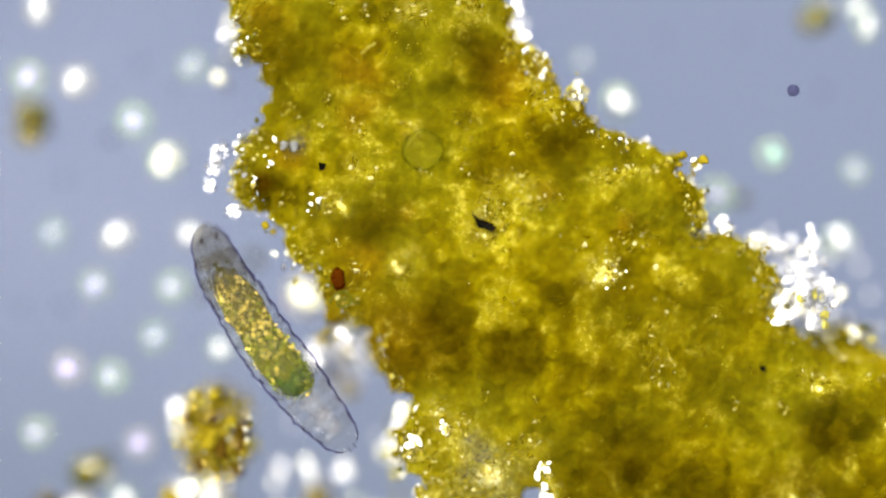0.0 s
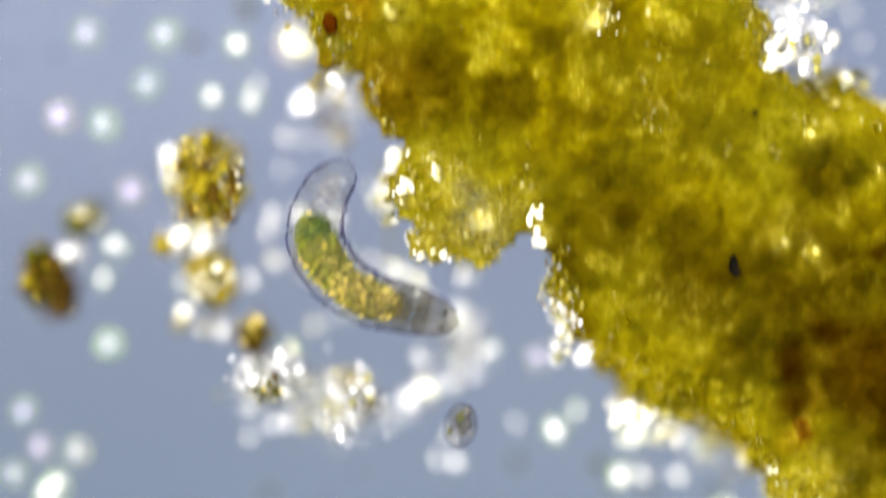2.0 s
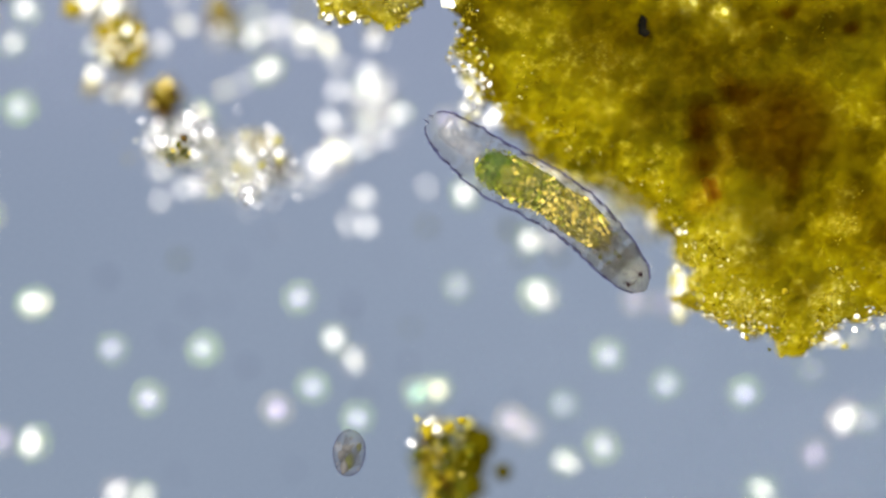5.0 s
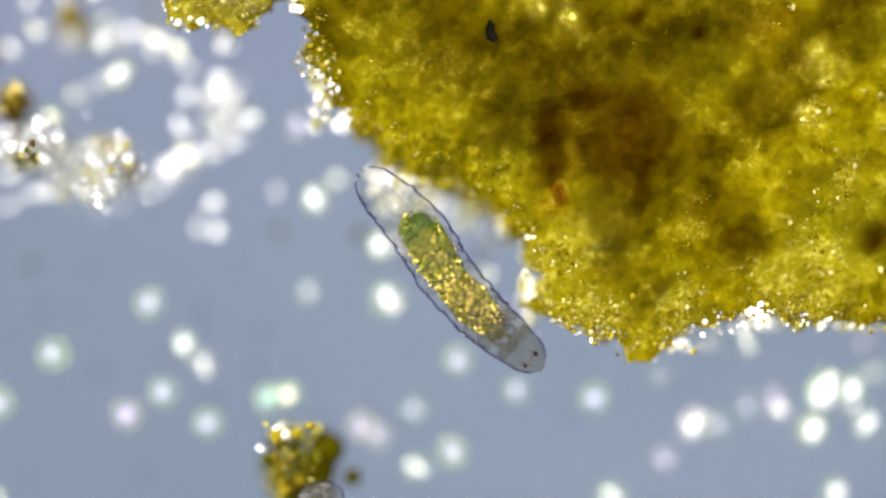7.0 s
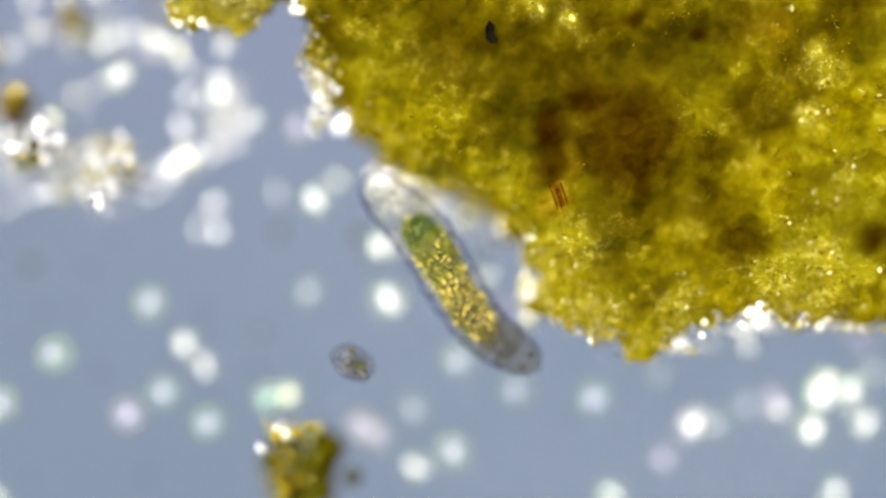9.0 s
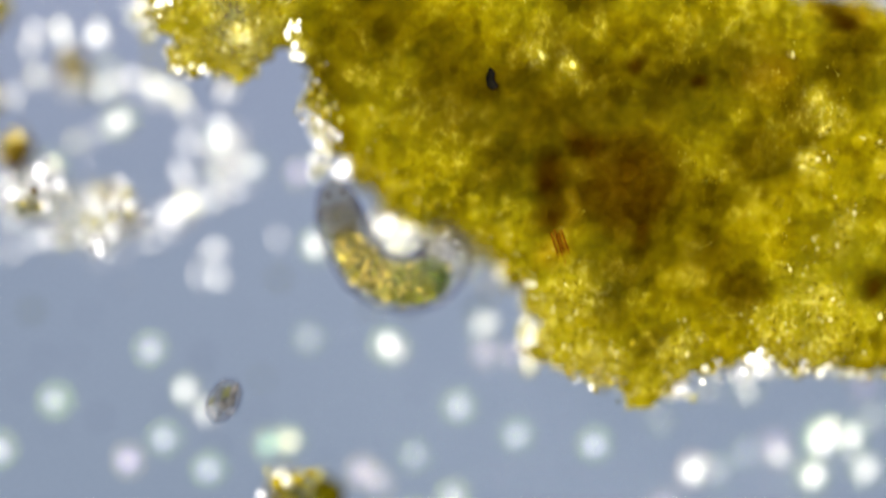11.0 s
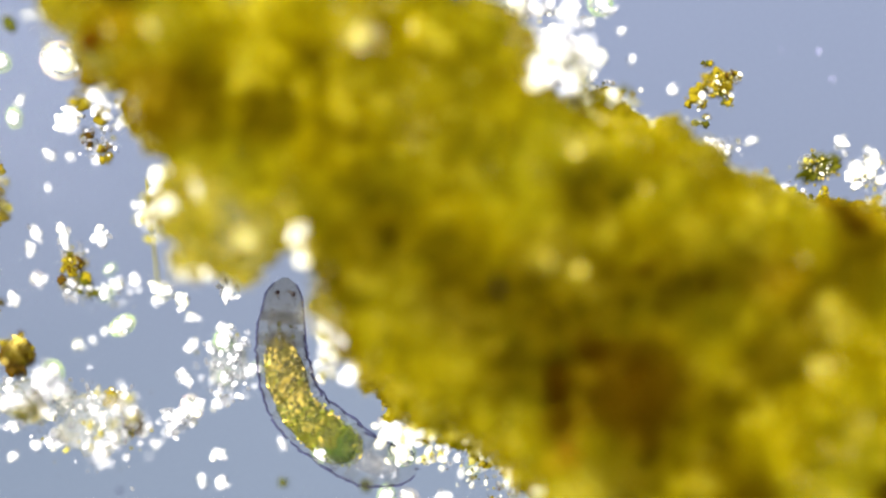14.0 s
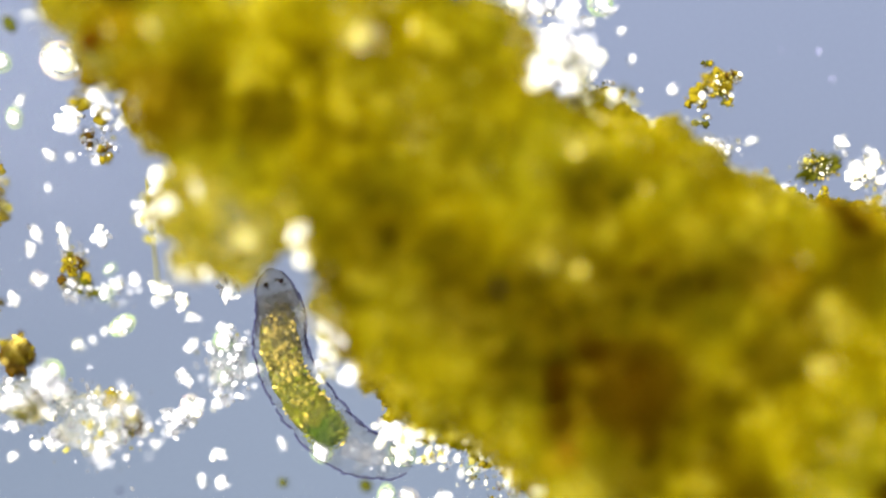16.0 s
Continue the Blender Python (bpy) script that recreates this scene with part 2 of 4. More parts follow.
# halo, green and pink rims: the lens's colour fringes, built as tinted parts
M["halo"] = grainy("defocus_halo", (.48, .60, .34), (.58, .54, .66), 1.0, .25, .935, (.99, 1, .98), gain=1)
M["halo_edge"] = grainy("green_fringe", (.44, .74, .24), (.76, .74, .34), .9, .3, .66, (.98, 1, .96), gain=1)
M["halo_edge_pink"] = grainy("pink_fringe", (.80, .54, .60), (.66, .74, .36), .9, .3, .66, (1, .98, .97), gain=1)
HALOS = [mesh_of(blob_bm(1, (1, .92, .7), .12, 1.4, 3, i + 3.1), ["halo"]) for i in range(3)]
RINGS = [mesh_of(ring_bm(.88, .17), [k]) for k in ("halo_edge", "halo_edge", "halo_edge_pink")]


KINDS = {"w": ("white", "bright white rounded mineral grain lying on the slide", "grain"),
         "c": ("cream", "cream-coloured rounded grain lying on the slide", "grain"),
         "l": ("core", "faint lilac translucent droplet on the slide", "droplet"),
         "o": ("moss", "olive-green rounded flake lying on the slide", "flake"),
         "y": ("cyan", "pale cyan translucent droplet on the slide", "droplet")}


def drops(ox, oy, kind, spots, size=1.08):
    """Loose rounded grains on the slide."""
    key, label, cat = KINDS[kind]
    for x, y, r in spots:
        k = "cream" if key == "white" and rng.random() < .08 else key
        i = int(rng.integers(5))
        # rim and halo imitate defocus fringes; a droplet's core imitates light it focuses
        haloed = cat != "flake"
        ob = new("loose_" + cat, HALOS[i % 3] if haloed else ROUGH[i] if k == "white" else DROPS[k, i])
        s = r * .001 * size * (.88 if size < 1 else 1.12 if cat == "droplet" else .7 if cat == "flake" else .95)
        tall = min(max(.052 / s, 1.0), 2.4) if haloed else 1
        long = .84 + .36 * rng.random() if cat == "grain" else 1
        ob.scale = (s * long, s / long, s * tall)
        ob.location = ((x + ox) / 1000, -(y + oy) / 1000, SLIDE + .7 * s * tall)
        if haloed:
            if size > 1:
                hoop = new("rim", RINGS[int(rng.integers(3))])
                hoop.parent, hoop.location, hoop.scale = ob, (0, 0, -.25), (1, .92, .6)
            inner = new("core", DROPS[k, i] if cat == "droplet" else ROUGH[i] if k == "white" else DROPS[k, i])
            q = (.36 + .14 * rng.random()) if cat == "droplet" else (.62 if size > 1 else .88) + .1 * rng.random()
            inner.parent, inner.scale = ob, (q * 1.15, q * .9, q / tall)
            inner.location, inner.rotation_euler = (.16 * (rng.random() - .5), .16 * (rng.random() - .5), .30), (0, 0, rng.random() * 6.28)
        if cat == "grain":
            for _ in range(6 if r < 24 else 14):
                chip = new("chip", SHARDS[("white", "clear", "cream", "clear")[int(rng.integers(4))], int(rng.integers(5))])
                a, q = rng.random() * 6.28, .75 + .6 * rng.random()
                w = .16 + .34 * rng.random()
                if haloed:
                    q, w = (q * .62, w * .6) if size > 1 else (q * .9, w)
                chip.parent, chip.scale = ob, (w, w, w / tall)
                chip.location = (q * math.cos(a), q * math.sin(a), (.5 * rng.random() - .2) * (.7 if haloed else 1) + (.2 if haloed else 0))
                chip.rotation_euler = (0, 0, rng.random() * 6.28)
        ob.rotation_euler = (0, 0, rng.random() * 6.28)
        tagged(ob, KINDS["c"][1] if k == "cream" else label, cat, "loose grains on the slide")


# ---- the detritus mass ----
STEP = .0040
EDGE_LEFT = [(480, -165), (420, -130), (380, -60), (405, 10), (425, 70), (440, 110), (468, 160), (462, 215), (432, 260), (415, 330), (450, 385), (488, 425), (515, 475),
             (560, 520), (585, 570), (640, 590), (662, 640), (690, 695), (722, 712), (712, 790), (722, 860), (765, 905), (850, 920), (920, 905),
             (955, 870), (985, 905), (985, 965), (1035, 1050), (1080, 1120), (1120, 1165)]
EDGE_LOW = [(1180, 1185), (1260, 1210), (1320, 1275), (1385, 1340), (1385, 1410), (1420, 1445), (1500, 1470), (1590, 1500), (1650, 1480), (1690, 1440), (1760, 1420),
            (1840, 1445), (1920, 1440), (2010, 1430), (2110, 1400), (2180, 1310)]
EDGE_RIGHT = [(2205, 1150), (2190, 960), (2130, 830), (1990, 775), (1900, 765), (1840, 752), (1760, 722), (1700, 690), (1640, 640), (1560, 612), (1500, 580), (1440, 600), (1400, 580), (1385, 500),
              (1330, 430), (1250, 395), (1238, 320), (1200, 275), (1150, 275), (1090, 235), (1040, 200), (985, 140), (945, 100), (920, 40), (900, -20), (850, -110), (760, -160), (620, -180)]
OUTLINE = np.array(EDGE_LEFT + EDGE_LOW + EDGE_RIGHT) * (.001, -.001)


def value_noise(x, y, cell, seed):
    """Smooth noise from 0 to 1 on a lattice of the given cell."""
    table = np.random.default_rng(seed).random((128, 128))
    u, v = x / cell + 64.3, y / cell + 64.7
    i, j = np.floor(u).astype(int), np.floor(v).astype(int)
    a, b = u - i, v - j
    a, b = a * a * (3 - 2 * a), b * b * (3 - 2 * b)
    i, j, k, h = i % 128, j % 128, (i + 1) % 128, (j + 1) % 128
    return (table[i, j] * (1 - a) + table[k, j] * a) * (1 - b) + (table[i, h] * (1 - a) + table[k, h] * a) * b


def inside(x, y):
    """Signed distance to the outline of the mass, positive inside."""
    best, odd = np.full(x.shape, 9.0), np.zeros(x.shape, bool)
    for (ax, ay), (bx, by) in zip(OUTLINE, np.roll(OUTLINE, -1, 0)):
        dx, dy = bx - ax, by - ay
        s = np.clip(((x - ax) * dx + (y - ay) * dy) / (dx * dx + dy * dy), 0, 1)
        best = np.minimum(best, np.hypot(x - ax - s * dx, y - ay - s * dy))
        if dy:
            odd ^= ((ay > y) != (by > y)) & (x < ax + (y - ay) / dy * dx)
    return np.where(odd, best, -best)


def rough_edge(x, y):
    return inside(x, y) + .034 * (value_noise(x, y, .055, 3) - .5) + .026 * (value_noise(x, y, .022, 4) - .5) + .016 * (value_noise(x, y, .010, 5) - .5)


def domes(x, y, cell, seed):
    """Rounded lumps packed side by side, 0 in the creases to 1 on the tops."""
    jitter = np.random.default_rng(seed).random((128, 128, 2))
    u, v = x / cell + 64, y / cell + 64
    i, j = np.floor(u).astype(int), np.floor(v).astype(int)
    best = np.full(x.shape, 9.0)
    for a in (-1, 0, 1):
        for b in (-1, 0, 1):
            c = jitter[(i + a) % 128, (j + b) % 128]
            best = np.minimum(best, (u - i - a - c[..., 0]) ** 2 + (v - j - b - c[..., 1]) ** 2)
    return np.clip(1 - best, 0, 1)


LOW_LIP = [(1230, 1230, 170), (1120, 1150, 90), (1520, 600, 110), (1900, 740, 150), (610, 640, 60)]


def lip(x, y):
    """Height of the ragged rim over the slide."""
    low = np.zeros(np.shape(x))
    for a, b, r in LOW_LIP:
        low = np.maximum(low, np.exp(-((x - a / 1000) ** 2 + (y + b / 1000) ** 2) / (r / 1000) ** 2))
    return .112 - .068 * low


def top_height(x, y, d):
    h = np.clip(d / .10, 0, 1) ** .6
    bumps = .034 * (value_noise(x, y, .13, 11) - .5) + .020 * (value_noise(x, y, .05, 12) - .5) + .010 * domes(x, y, .042, 13) + .005 * domes(x, y, .019, 14) + .003 * value_noise(x, y, .009, 15)
    z = lip(x, y)
    return z + (.128 - z + bumps) * h


DEEP = [(1480, 1035, 85), (1540, 1090, 70), (1415, 1090, 62), (1425, 1150, 40), (1600, 1130, 60), (1590, 1200, 60), (1574, 896, 32), (1684, 936, 34),
        (1924, 808, 36), (460, 345, 36), (1994, 1296, 34)]
DARK = [(1525, 1300, 55), (1590, 1385, 45), (500, 110, 75), (845, 105, 60), (760, 600, 95), (700, 650, 45), (1060, 665, 38), (1110, 830, 115), (660, 390, 55), (1480, 765, 65), (1314, 990, 100),
        (900, 640, 60), (1010, 900, 80), (1230, 880, 100), (1010, 260, 50)]
# bright places where light passes through the floc, as pale colour
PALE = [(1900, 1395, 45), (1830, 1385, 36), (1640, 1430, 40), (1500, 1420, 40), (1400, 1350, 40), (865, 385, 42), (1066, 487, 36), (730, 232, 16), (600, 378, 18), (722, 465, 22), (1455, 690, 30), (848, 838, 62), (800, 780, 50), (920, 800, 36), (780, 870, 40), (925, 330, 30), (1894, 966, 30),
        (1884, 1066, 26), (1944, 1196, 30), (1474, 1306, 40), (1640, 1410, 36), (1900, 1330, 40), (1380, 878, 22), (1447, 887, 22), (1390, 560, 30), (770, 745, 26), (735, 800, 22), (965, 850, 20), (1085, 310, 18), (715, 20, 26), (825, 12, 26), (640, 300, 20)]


# brightest of these transmitted spots, coloured near white
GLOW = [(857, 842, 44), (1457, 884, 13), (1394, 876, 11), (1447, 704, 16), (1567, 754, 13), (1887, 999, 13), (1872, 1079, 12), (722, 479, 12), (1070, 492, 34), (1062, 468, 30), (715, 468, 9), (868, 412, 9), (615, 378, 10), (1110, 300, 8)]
MILD = [(1130, 610, 120), (1240, 560, 90), (1230, 690, 90), (1000, 560, 60), (700, 560, 80), (560, 420, 40), (1660, 830, 90), (1780, 880, 90)]
DIM = [(1250, 960, 110), (1340, 1060, 80), (1500, 900, 75), (1750, 900, 80), (1490, 960, 100), (1330, 930, 90), (1400, 990, 140), (1640, 930, 100), (1790, 1040, 90), (1600, 960, 80), (1700, 1130, 70), (1850, 960, 60), (1450, 880, 70), (1700, 1240, 80), (1230, 900, 80), (1560, 1250, 90), (1960, 880, 80)]
THIN = [(848, 838, 58), (838, 800, 40), (872, 862, 46), (512, 258, 24), (548, 352, 13), (575, 385, 11), (610, 598, 30), (625, 640, 24), (430, 255, 16), (1452, 600, 22), (1245, 402, 14)]
RUST = [(560, 560, 70), (700, 600, 80), (640, 470, 50), (900, 130, 60), (640, 120, 48), (630, 200, 40), (1434, 1226, 30), (1930, 780, 55), (505, 285, 30), (1450, 1150, 50), (1540, 1100, 90), (720, 380, 20), (960, 320, 18), (1090, 400, 18), (1800, 900, 40), (470, 30, 40)]


def spots(x, y, rows):
    s = np.zeros(x.shape)
    wx, wy = x + .05 * (value_noise(x, y, .06, 21) - .5), y + .05 * (value_noise(x, y, .06, 22) - .5)
    for a, b, r in rows:
        s = np.maximum(s, np.exp(-(((wx - a / 1000) ** 2 + (wy + b / 1000) ** 2) / (r / 1000) ** 2) ** 1.3))
    return s


# round brown bodies inside the mass: place, radius, strength
BALLS = [(1757, 1296, 52, .85), (1555, 1112, 124, .96), (1418, 1080, 52, .92), (1424, 1150, 38, .92), (1604, 975, 27, .7), (1584, 898, 24, .7), (1684, 934, 24, .8),
         (1544, 1040, 9, .9), (1800, 1130, 13, .7), (1795, 950, 22, .6)]


def discs(x, y):
    wx, wy = x + .014 * (value_noise(x, y, .03, 61) - .5), y + .014 * (value_noise(x, y, .03, 62) - .5)
    return np.max([k * np.exp(-(np.hypot(wx - a / 1000, wy + b / 1000) / (r / 1000)) ** 5) for a, b, r, k in BALLS], axis=0)


def mass_mesh():
    xs, ys = np.arange(.25, 2.25, STEP), np.arange(-1.58, .2, STEP)
    x, y = np.meshgrid(xs, ys, indexing="ij")
    d = rough_edge(x, y)
    gx, gy = np.gradient(d, STEP)
    g = np.maximum(np.hypot(gx, gy), .3)
    keep = d > -STEP
    rim = keep & (d < STEP * .5)
    push = np.where(rim, np.clip(-d, -STEP, STEP) / g, 0)
    px, py = x + push * gx / g, y + push * gy / g
    dd = np.where(rim, 0, np.maximum(d, 0))
    top = top_height(x, y, dd)
    low = np.maximum((lip(x, y) - .004) * (1 - np.clip(dd / .09, 0, 1) ** .7), SLIDE + .001)
    top = np.where(rim, low + .002, top)
    quad = keep[:-1, :-1] & keep[1:, :-1] & keep[1:, 1:] & keep[:-1, 1:]
    index = np.full(x.shape, -1)
    used = np.zeros(x.shape, bool)
    for a, b in ((0, 0), (1, 0), (1, 1), (0, 1)):
        used[a:a + quad.shape[0], b:b + quad.shape[1]] |= quad
    index[used] = np.arange(used.sum())
    n = int(used.sum())
    q = np.stack([index[:-1, :-1][quad], index[1:, :-1][quad], index[1:, 1:][quad], index[:-1, 1:][quad]], 1)
    verts = np.concatenate([np.stack([px[used], py[used], top[used]], 1), np.stack([px[used], py[used], low[used]], 1)])
    # side walls on the open edges
    e = np.concatenate([q[:, [0, 1]], q[:, [1, 2]], q[:, [2, 3]], q[:, [3, 0]]])
    code = np.minimum(e[:, 0], e[:, 1]).astype(np.int64) * n + np.maximum(e[:, 0], e[:, 1])
    _, first, count = np.unique(code, return_index=True, return_counts=True)
    open_edges = e[first[count == 1]]
    side = np.stack([open_edges[:, 1], open_edges[:, 0], open_edges[:, 0] + n, open_edges[:, 1] + n], 1)
    faces = np.concatenate([q, q[:, ::-1] + n, side])
    me = bpy.data.meshes.new("floc")
    me.from_pydata(verts.tolist(), [], faces.tolist())
    me.polygons.foreach_set("use_smooth", np.ones(len(faces), bool))
    fx, fy = x[used], y[used]
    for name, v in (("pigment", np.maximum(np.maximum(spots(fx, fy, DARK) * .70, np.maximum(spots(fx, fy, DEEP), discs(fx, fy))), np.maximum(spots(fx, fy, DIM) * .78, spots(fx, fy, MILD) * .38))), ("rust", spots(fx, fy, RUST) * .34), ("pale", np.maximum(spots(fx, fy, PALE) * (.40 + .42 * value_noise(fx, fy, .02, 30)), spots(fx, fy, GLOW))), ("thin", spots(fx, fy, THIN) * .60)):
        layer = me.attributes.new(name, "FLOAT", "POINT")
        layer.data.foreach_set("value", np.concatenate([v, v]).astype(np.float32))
    me.materials.append(M["detritus"])
    return me


mass = thing("detritus_mass", 0, 0, 0, "large translucent yellow-brown clump of flocculent detritus lying on the slide", "detritus")
core = new("floc", mass_mesh())
core.parent = mass


def height_at(x, y):
    a, b = np.array([x]), np.array([y])
    d = rough_edge(a, b)
    return float(top_height(a, b, np.maximum(d, 0))[0]), float(d[0])


def crumbs(name, count, mats, size, pick, parent, label=""):
    """Uncountable tiny grains, joined. pick gives a place and whether it is kept."""
    base = bmesh.new()
    bmesh.ops.create_icosphere(base, subdivisions=1, radius=1)
    bv = np.array([v.co[:] for v in base.verts])
    bf = np.array([[v.index for v in f.verts] for f in base.faces])
    base.free()
    places = pick(count)
    k = len(places)
    s = size[0] + (size[1] - size[0]) * rng.random(k) ** 2.2
    jig = 1 + 1.1 * (rng.random((k, len(bv))) - .5)
    axes = .35 + 1.2 * rng.random((k, 3))
    v = bv[None] * jig[:, :, None] * axes[:, None] * s[:, None, None] + places[:, None]
    f = bf[None] + (np.arange(k) * len(bv))[:, None, None]
    me = bpy.data.meshes.new(name)
    me.from_pydata(v.reshape(-1, 3).tolist(), [], f.reshape(-1, 3).tolist())
    for m in mats:
        me.materials.append(M[m])
    me.polygons.foreach_set("material_index", np.repeat(rng.integers(0, len(mats), k), len(bf)).astype(np.int32))
    ob = new(name, me)
    ob.parent = parent
    return tagged(ob, label, kind="stuff")


def pick_edge(lo, hi, zlo, zhi, seed):
    def pick(count):
        x, y = .25 + 1.95 * rng.random(count * 30), -1.56 + 1.75 * rng.random(count * 30)
        d = rough_edge(x, y)
        ok = (d > lo) & (d < hi) & (value_noise(x, y, .05, seed) > .42)
        x, y, d = x[ok][:count], y[ok][:count], d[ok][:count]
        z = lip(x, y) + zlo + (zhi - zlo) * rng.random(len(x))
        z = np.where(d > .004, np.minimum(np.maximum(z, top_height(x, y, d) - .002), top_height(x, y, d) + .004), z)
        return np.stack([x, y, z], 1)
    return pick


def pick_top(seed, level):
    def pick(count):
        x, y = .25 + 1.95 * rng.random(count * 30), -1.56 + 1.75 * rng.random(count * 30)
        d = rough_edge(x, y)
        ok = (d > .03) & (value_noise(x, y, .045, seed) + .35 * value_noise(x, y, .015, seed + 1) + .5 * spots(x, y, PALE) - 1.2 * spots(x, y, DARK + DEEP) > level) & (rng.random(len(x)) < .5)
        x, y, d = x[ok][:count], y[ok][:count], d[ok][:count]
        return np.stack([x, y, top_height(x, y, d) + .001], 1)
    return pick


def pick_flakes(count):
    x, y = .25 + 1.95 * rng.random(count * 14), -1.56 + 1.75 * rng.random(count * 14)
    d = rough_edge(x, y)
    want = value_noise(x, y, .04, 71) + .6 * value_noise(x, y, .014, 72) + .8 * spots(x, y, PALE + GLOW) + .55 * np.exp(-np.maximum(d, 0) / .05) - .9 * spots(x, y, DARK + DEEP + DIM) - .7 * spots(x, y, THIN)
    ok = (d > .004) & (want > .98 + .25 * rng.random(len(x)))
    x, y, d = x[ok][:count], y[ok][:count], d[ok][:count]
    return np.stack([x, y, top_height(x, y, d) + .002 * rng.random(len(x)) - .0022], 1)


crumbs("flake_litter", 14000, ["flake"], (.0008, .0048), pick_flakes, mass, "glassy pale yellow flakes on the surface")
crumbs("glitter", 1500, ["glint", "amber", "olive", "amber", "amber"], (.0005, .0015), pick_top(41, .80), mass, "tiny yellow glinting crystals")
crumbs("grit", 9000, ["flake", "amber", "olive", "flake", "amber", "glint", "amber", "clear"], (.0006, .0036), pick_edge(-.005, .034, -.02, .02, 43), mass, "amber and yellow grains along the ragged rim")
crumbs("frost", 2600, ["white", "clear", "cream", "white", "flake"], (.0006, .0042), pick_edge(-.007, .014, -.02, .015, 47), mass, "white crystals along the ragged rim")


def rim_grains(count):
    """The larger grains of the rim, each a part."""
    made = 0
    while made < count:
        i = int(rng.integers(len(OUTLINE)))
        s = rng.random()
        x, y = OUTLINE[i] * (1 - s) + OUTLINE[(i + 1) % len(OUTLINE)] * s + (rng.random(2) - .5) * .03
        if not (.2 < x < 2.2 and -1.6 < y < .15) or value_noise(np.array([x]), np.array([y]), .09, 51)[0] < .45:
            continue
        k = ("glint", "amber", "olive", "cream", "amber", "clear")[int(rng.integers(6))]
        ob = new("rim_grain", SHARDS[k, int(rng.integers(5))])
        r = .002 + .0055 * rng.random() ** 2
        z, d = height_at(x, y)
        ob.parent, ob.scale, ob.location = mass, (r, r, r), (x, y, float(lip(x, y)) - .012 + .025 * rng.random() if d < .01 else z)
        ob.rotation_euler = tuple(rng.random(3) * 6.28)
        made += 1


rim_grains(110)


LUMPS = {"white": "white_crystal", "cream": "cream_grain", "clear": "clear_crystal", "glint": "yellow_crystal", "flake": "yellow_flake", "spark": "gold_crystal", "amber": "amber_lump", "brown": "brown_lump", "olive": "olive_lump"}


def heap(x, y, rx, ry, count, keys, r, parent, name, z0=.04, z1=.10, even=False):
    """Grains piled within an oval, each a part of its parent."""
    lobes = [(rng.random() * 6.28, .82 * math.sqrt(rng.random()), .22 + .3 * rng.random()) for _ in range(max(3, count // 9))]
    for _ in range(count):
        a, q, wide = lobes[int(rng.integers(len(lobes)))]
        px, py = q * math.cos(a) + wide * rng.normal() * .7, q * math.sin(a) + wide * rng.normal() * .7
        if even:
            a, q = rng.random() * 6.28, math.sqrt(rng.random())
            px, py = q * math.cos(a), q * math.sin(a)
        k = keys[int(rng.integers(len(keys)))]
        ob = new(LUMPS[k] if name == "lump" else name, SHARDS[k, int(rng.integers(5))])
        s = (.6 * r[0] + (1.1 * r[1] - .6 * r[0]) * rng.random() ** 1.5) / 1000
        base = Vector(parent.location)
        ob.parent, ob.scale = parent, (s, s, s)
        ob.location = Vector(((x + rx * px) / 1000, -(y + ry * py) / 1000, z0 + (z1 - z0) * rng.random())) - base
        ob.rotation_euler = tuple(rng.random(3) * 6.28)


heap(1432, 505, 44, 72, 150, ["white", "white", "white", "cream", "clear"], (4, 13), mass, "white_crystal", .05, .12)
heap(1425, 540, 50, 50, 30, ["clear", "glint", "clear"], (4, 10), mass, "clear_crystal", .11, .135)
heap(1380, 435, 58, 20, 46, ["white", "cream", "clear"], (4, 13), mass, "white_crystal")
heap(1400, 556, 26, 42, 44, ["cream", "cream", "white"], (5, 12), mass, "white_crystal", .09, .13)
heap(1240, 1225, 100, 20, 56, ["cream", "white", "clear", "glint"], (3, 9), mass, "white_crystal", .03, .07)
heap(392, 272, 14, 16, 22, ["white", "clear"], (3, 9), mass, "white_crystal", .09, .13)
heap(378, 298, 16, 18, 26, ["white", "clear", "white"], (3, 9), mass, "white_crystal", .09, .13)
heap(365, 328, 13, 15, 22, ["white", "clear"], (3, 9), mass, "white_crystal", .09, .13)
heap(416, 374, 22, 13, 24, ["white", "clear", "white"], (3, 8), mass, "white_crystal", .09, .13)
heap(472, 298, 30, 50, 40, ["cream", "clear", "flake", "white"], (2, 6), mass, "pale_crystal", .12, .14)
heap(545, 352, 26, 22, 26, ["white", "cream", "clear"], (2.5, 7), mass, "white_crystal", .115, .14)
heap(1447, 519, 30, 36, 50, ["white"], (7, 15), mass, "white_crystal", .03, .08)
heap(1066, 486, 34, 34, 60, ["flake", "flake", "cream", "flake"], (1.5, 5), mass, "pale_crystal", .128, .138)
heap(865, 400, 40, 30, 30, ["glint", "amber"], (1, 3), mass, "pale_crystal", .138, .145)
heap(925, 325, 25, 32, 30, ["glint", "amber"], (1, 3), mass, "pale_crystal", .138, .145)
heap(966, 862, 22, 46, 80, ["cream", "flake", "white"], (4, 12), mass, "pale_crystal", .10, .13)
heap(781, 752, 18, 18, 16, ["cream", "white"], (5, 12), mass, "pale_crystal", .09, .12)
heap(740, 806, 18, 46, 40, ["flake", "cream", "flake"], (3, 9), mass, "pale_crystal", .11, .135)
heap(785, 900, 40, 14, 34, ["flake", "cream", "flake"], (3, 8), mass, "pale_crystal", .10, .13)
heap(777, 757, 18, 14, 26, ["flake", "cream", "flake"], (3, 8), mass, "pale_crystal", .12, .14)
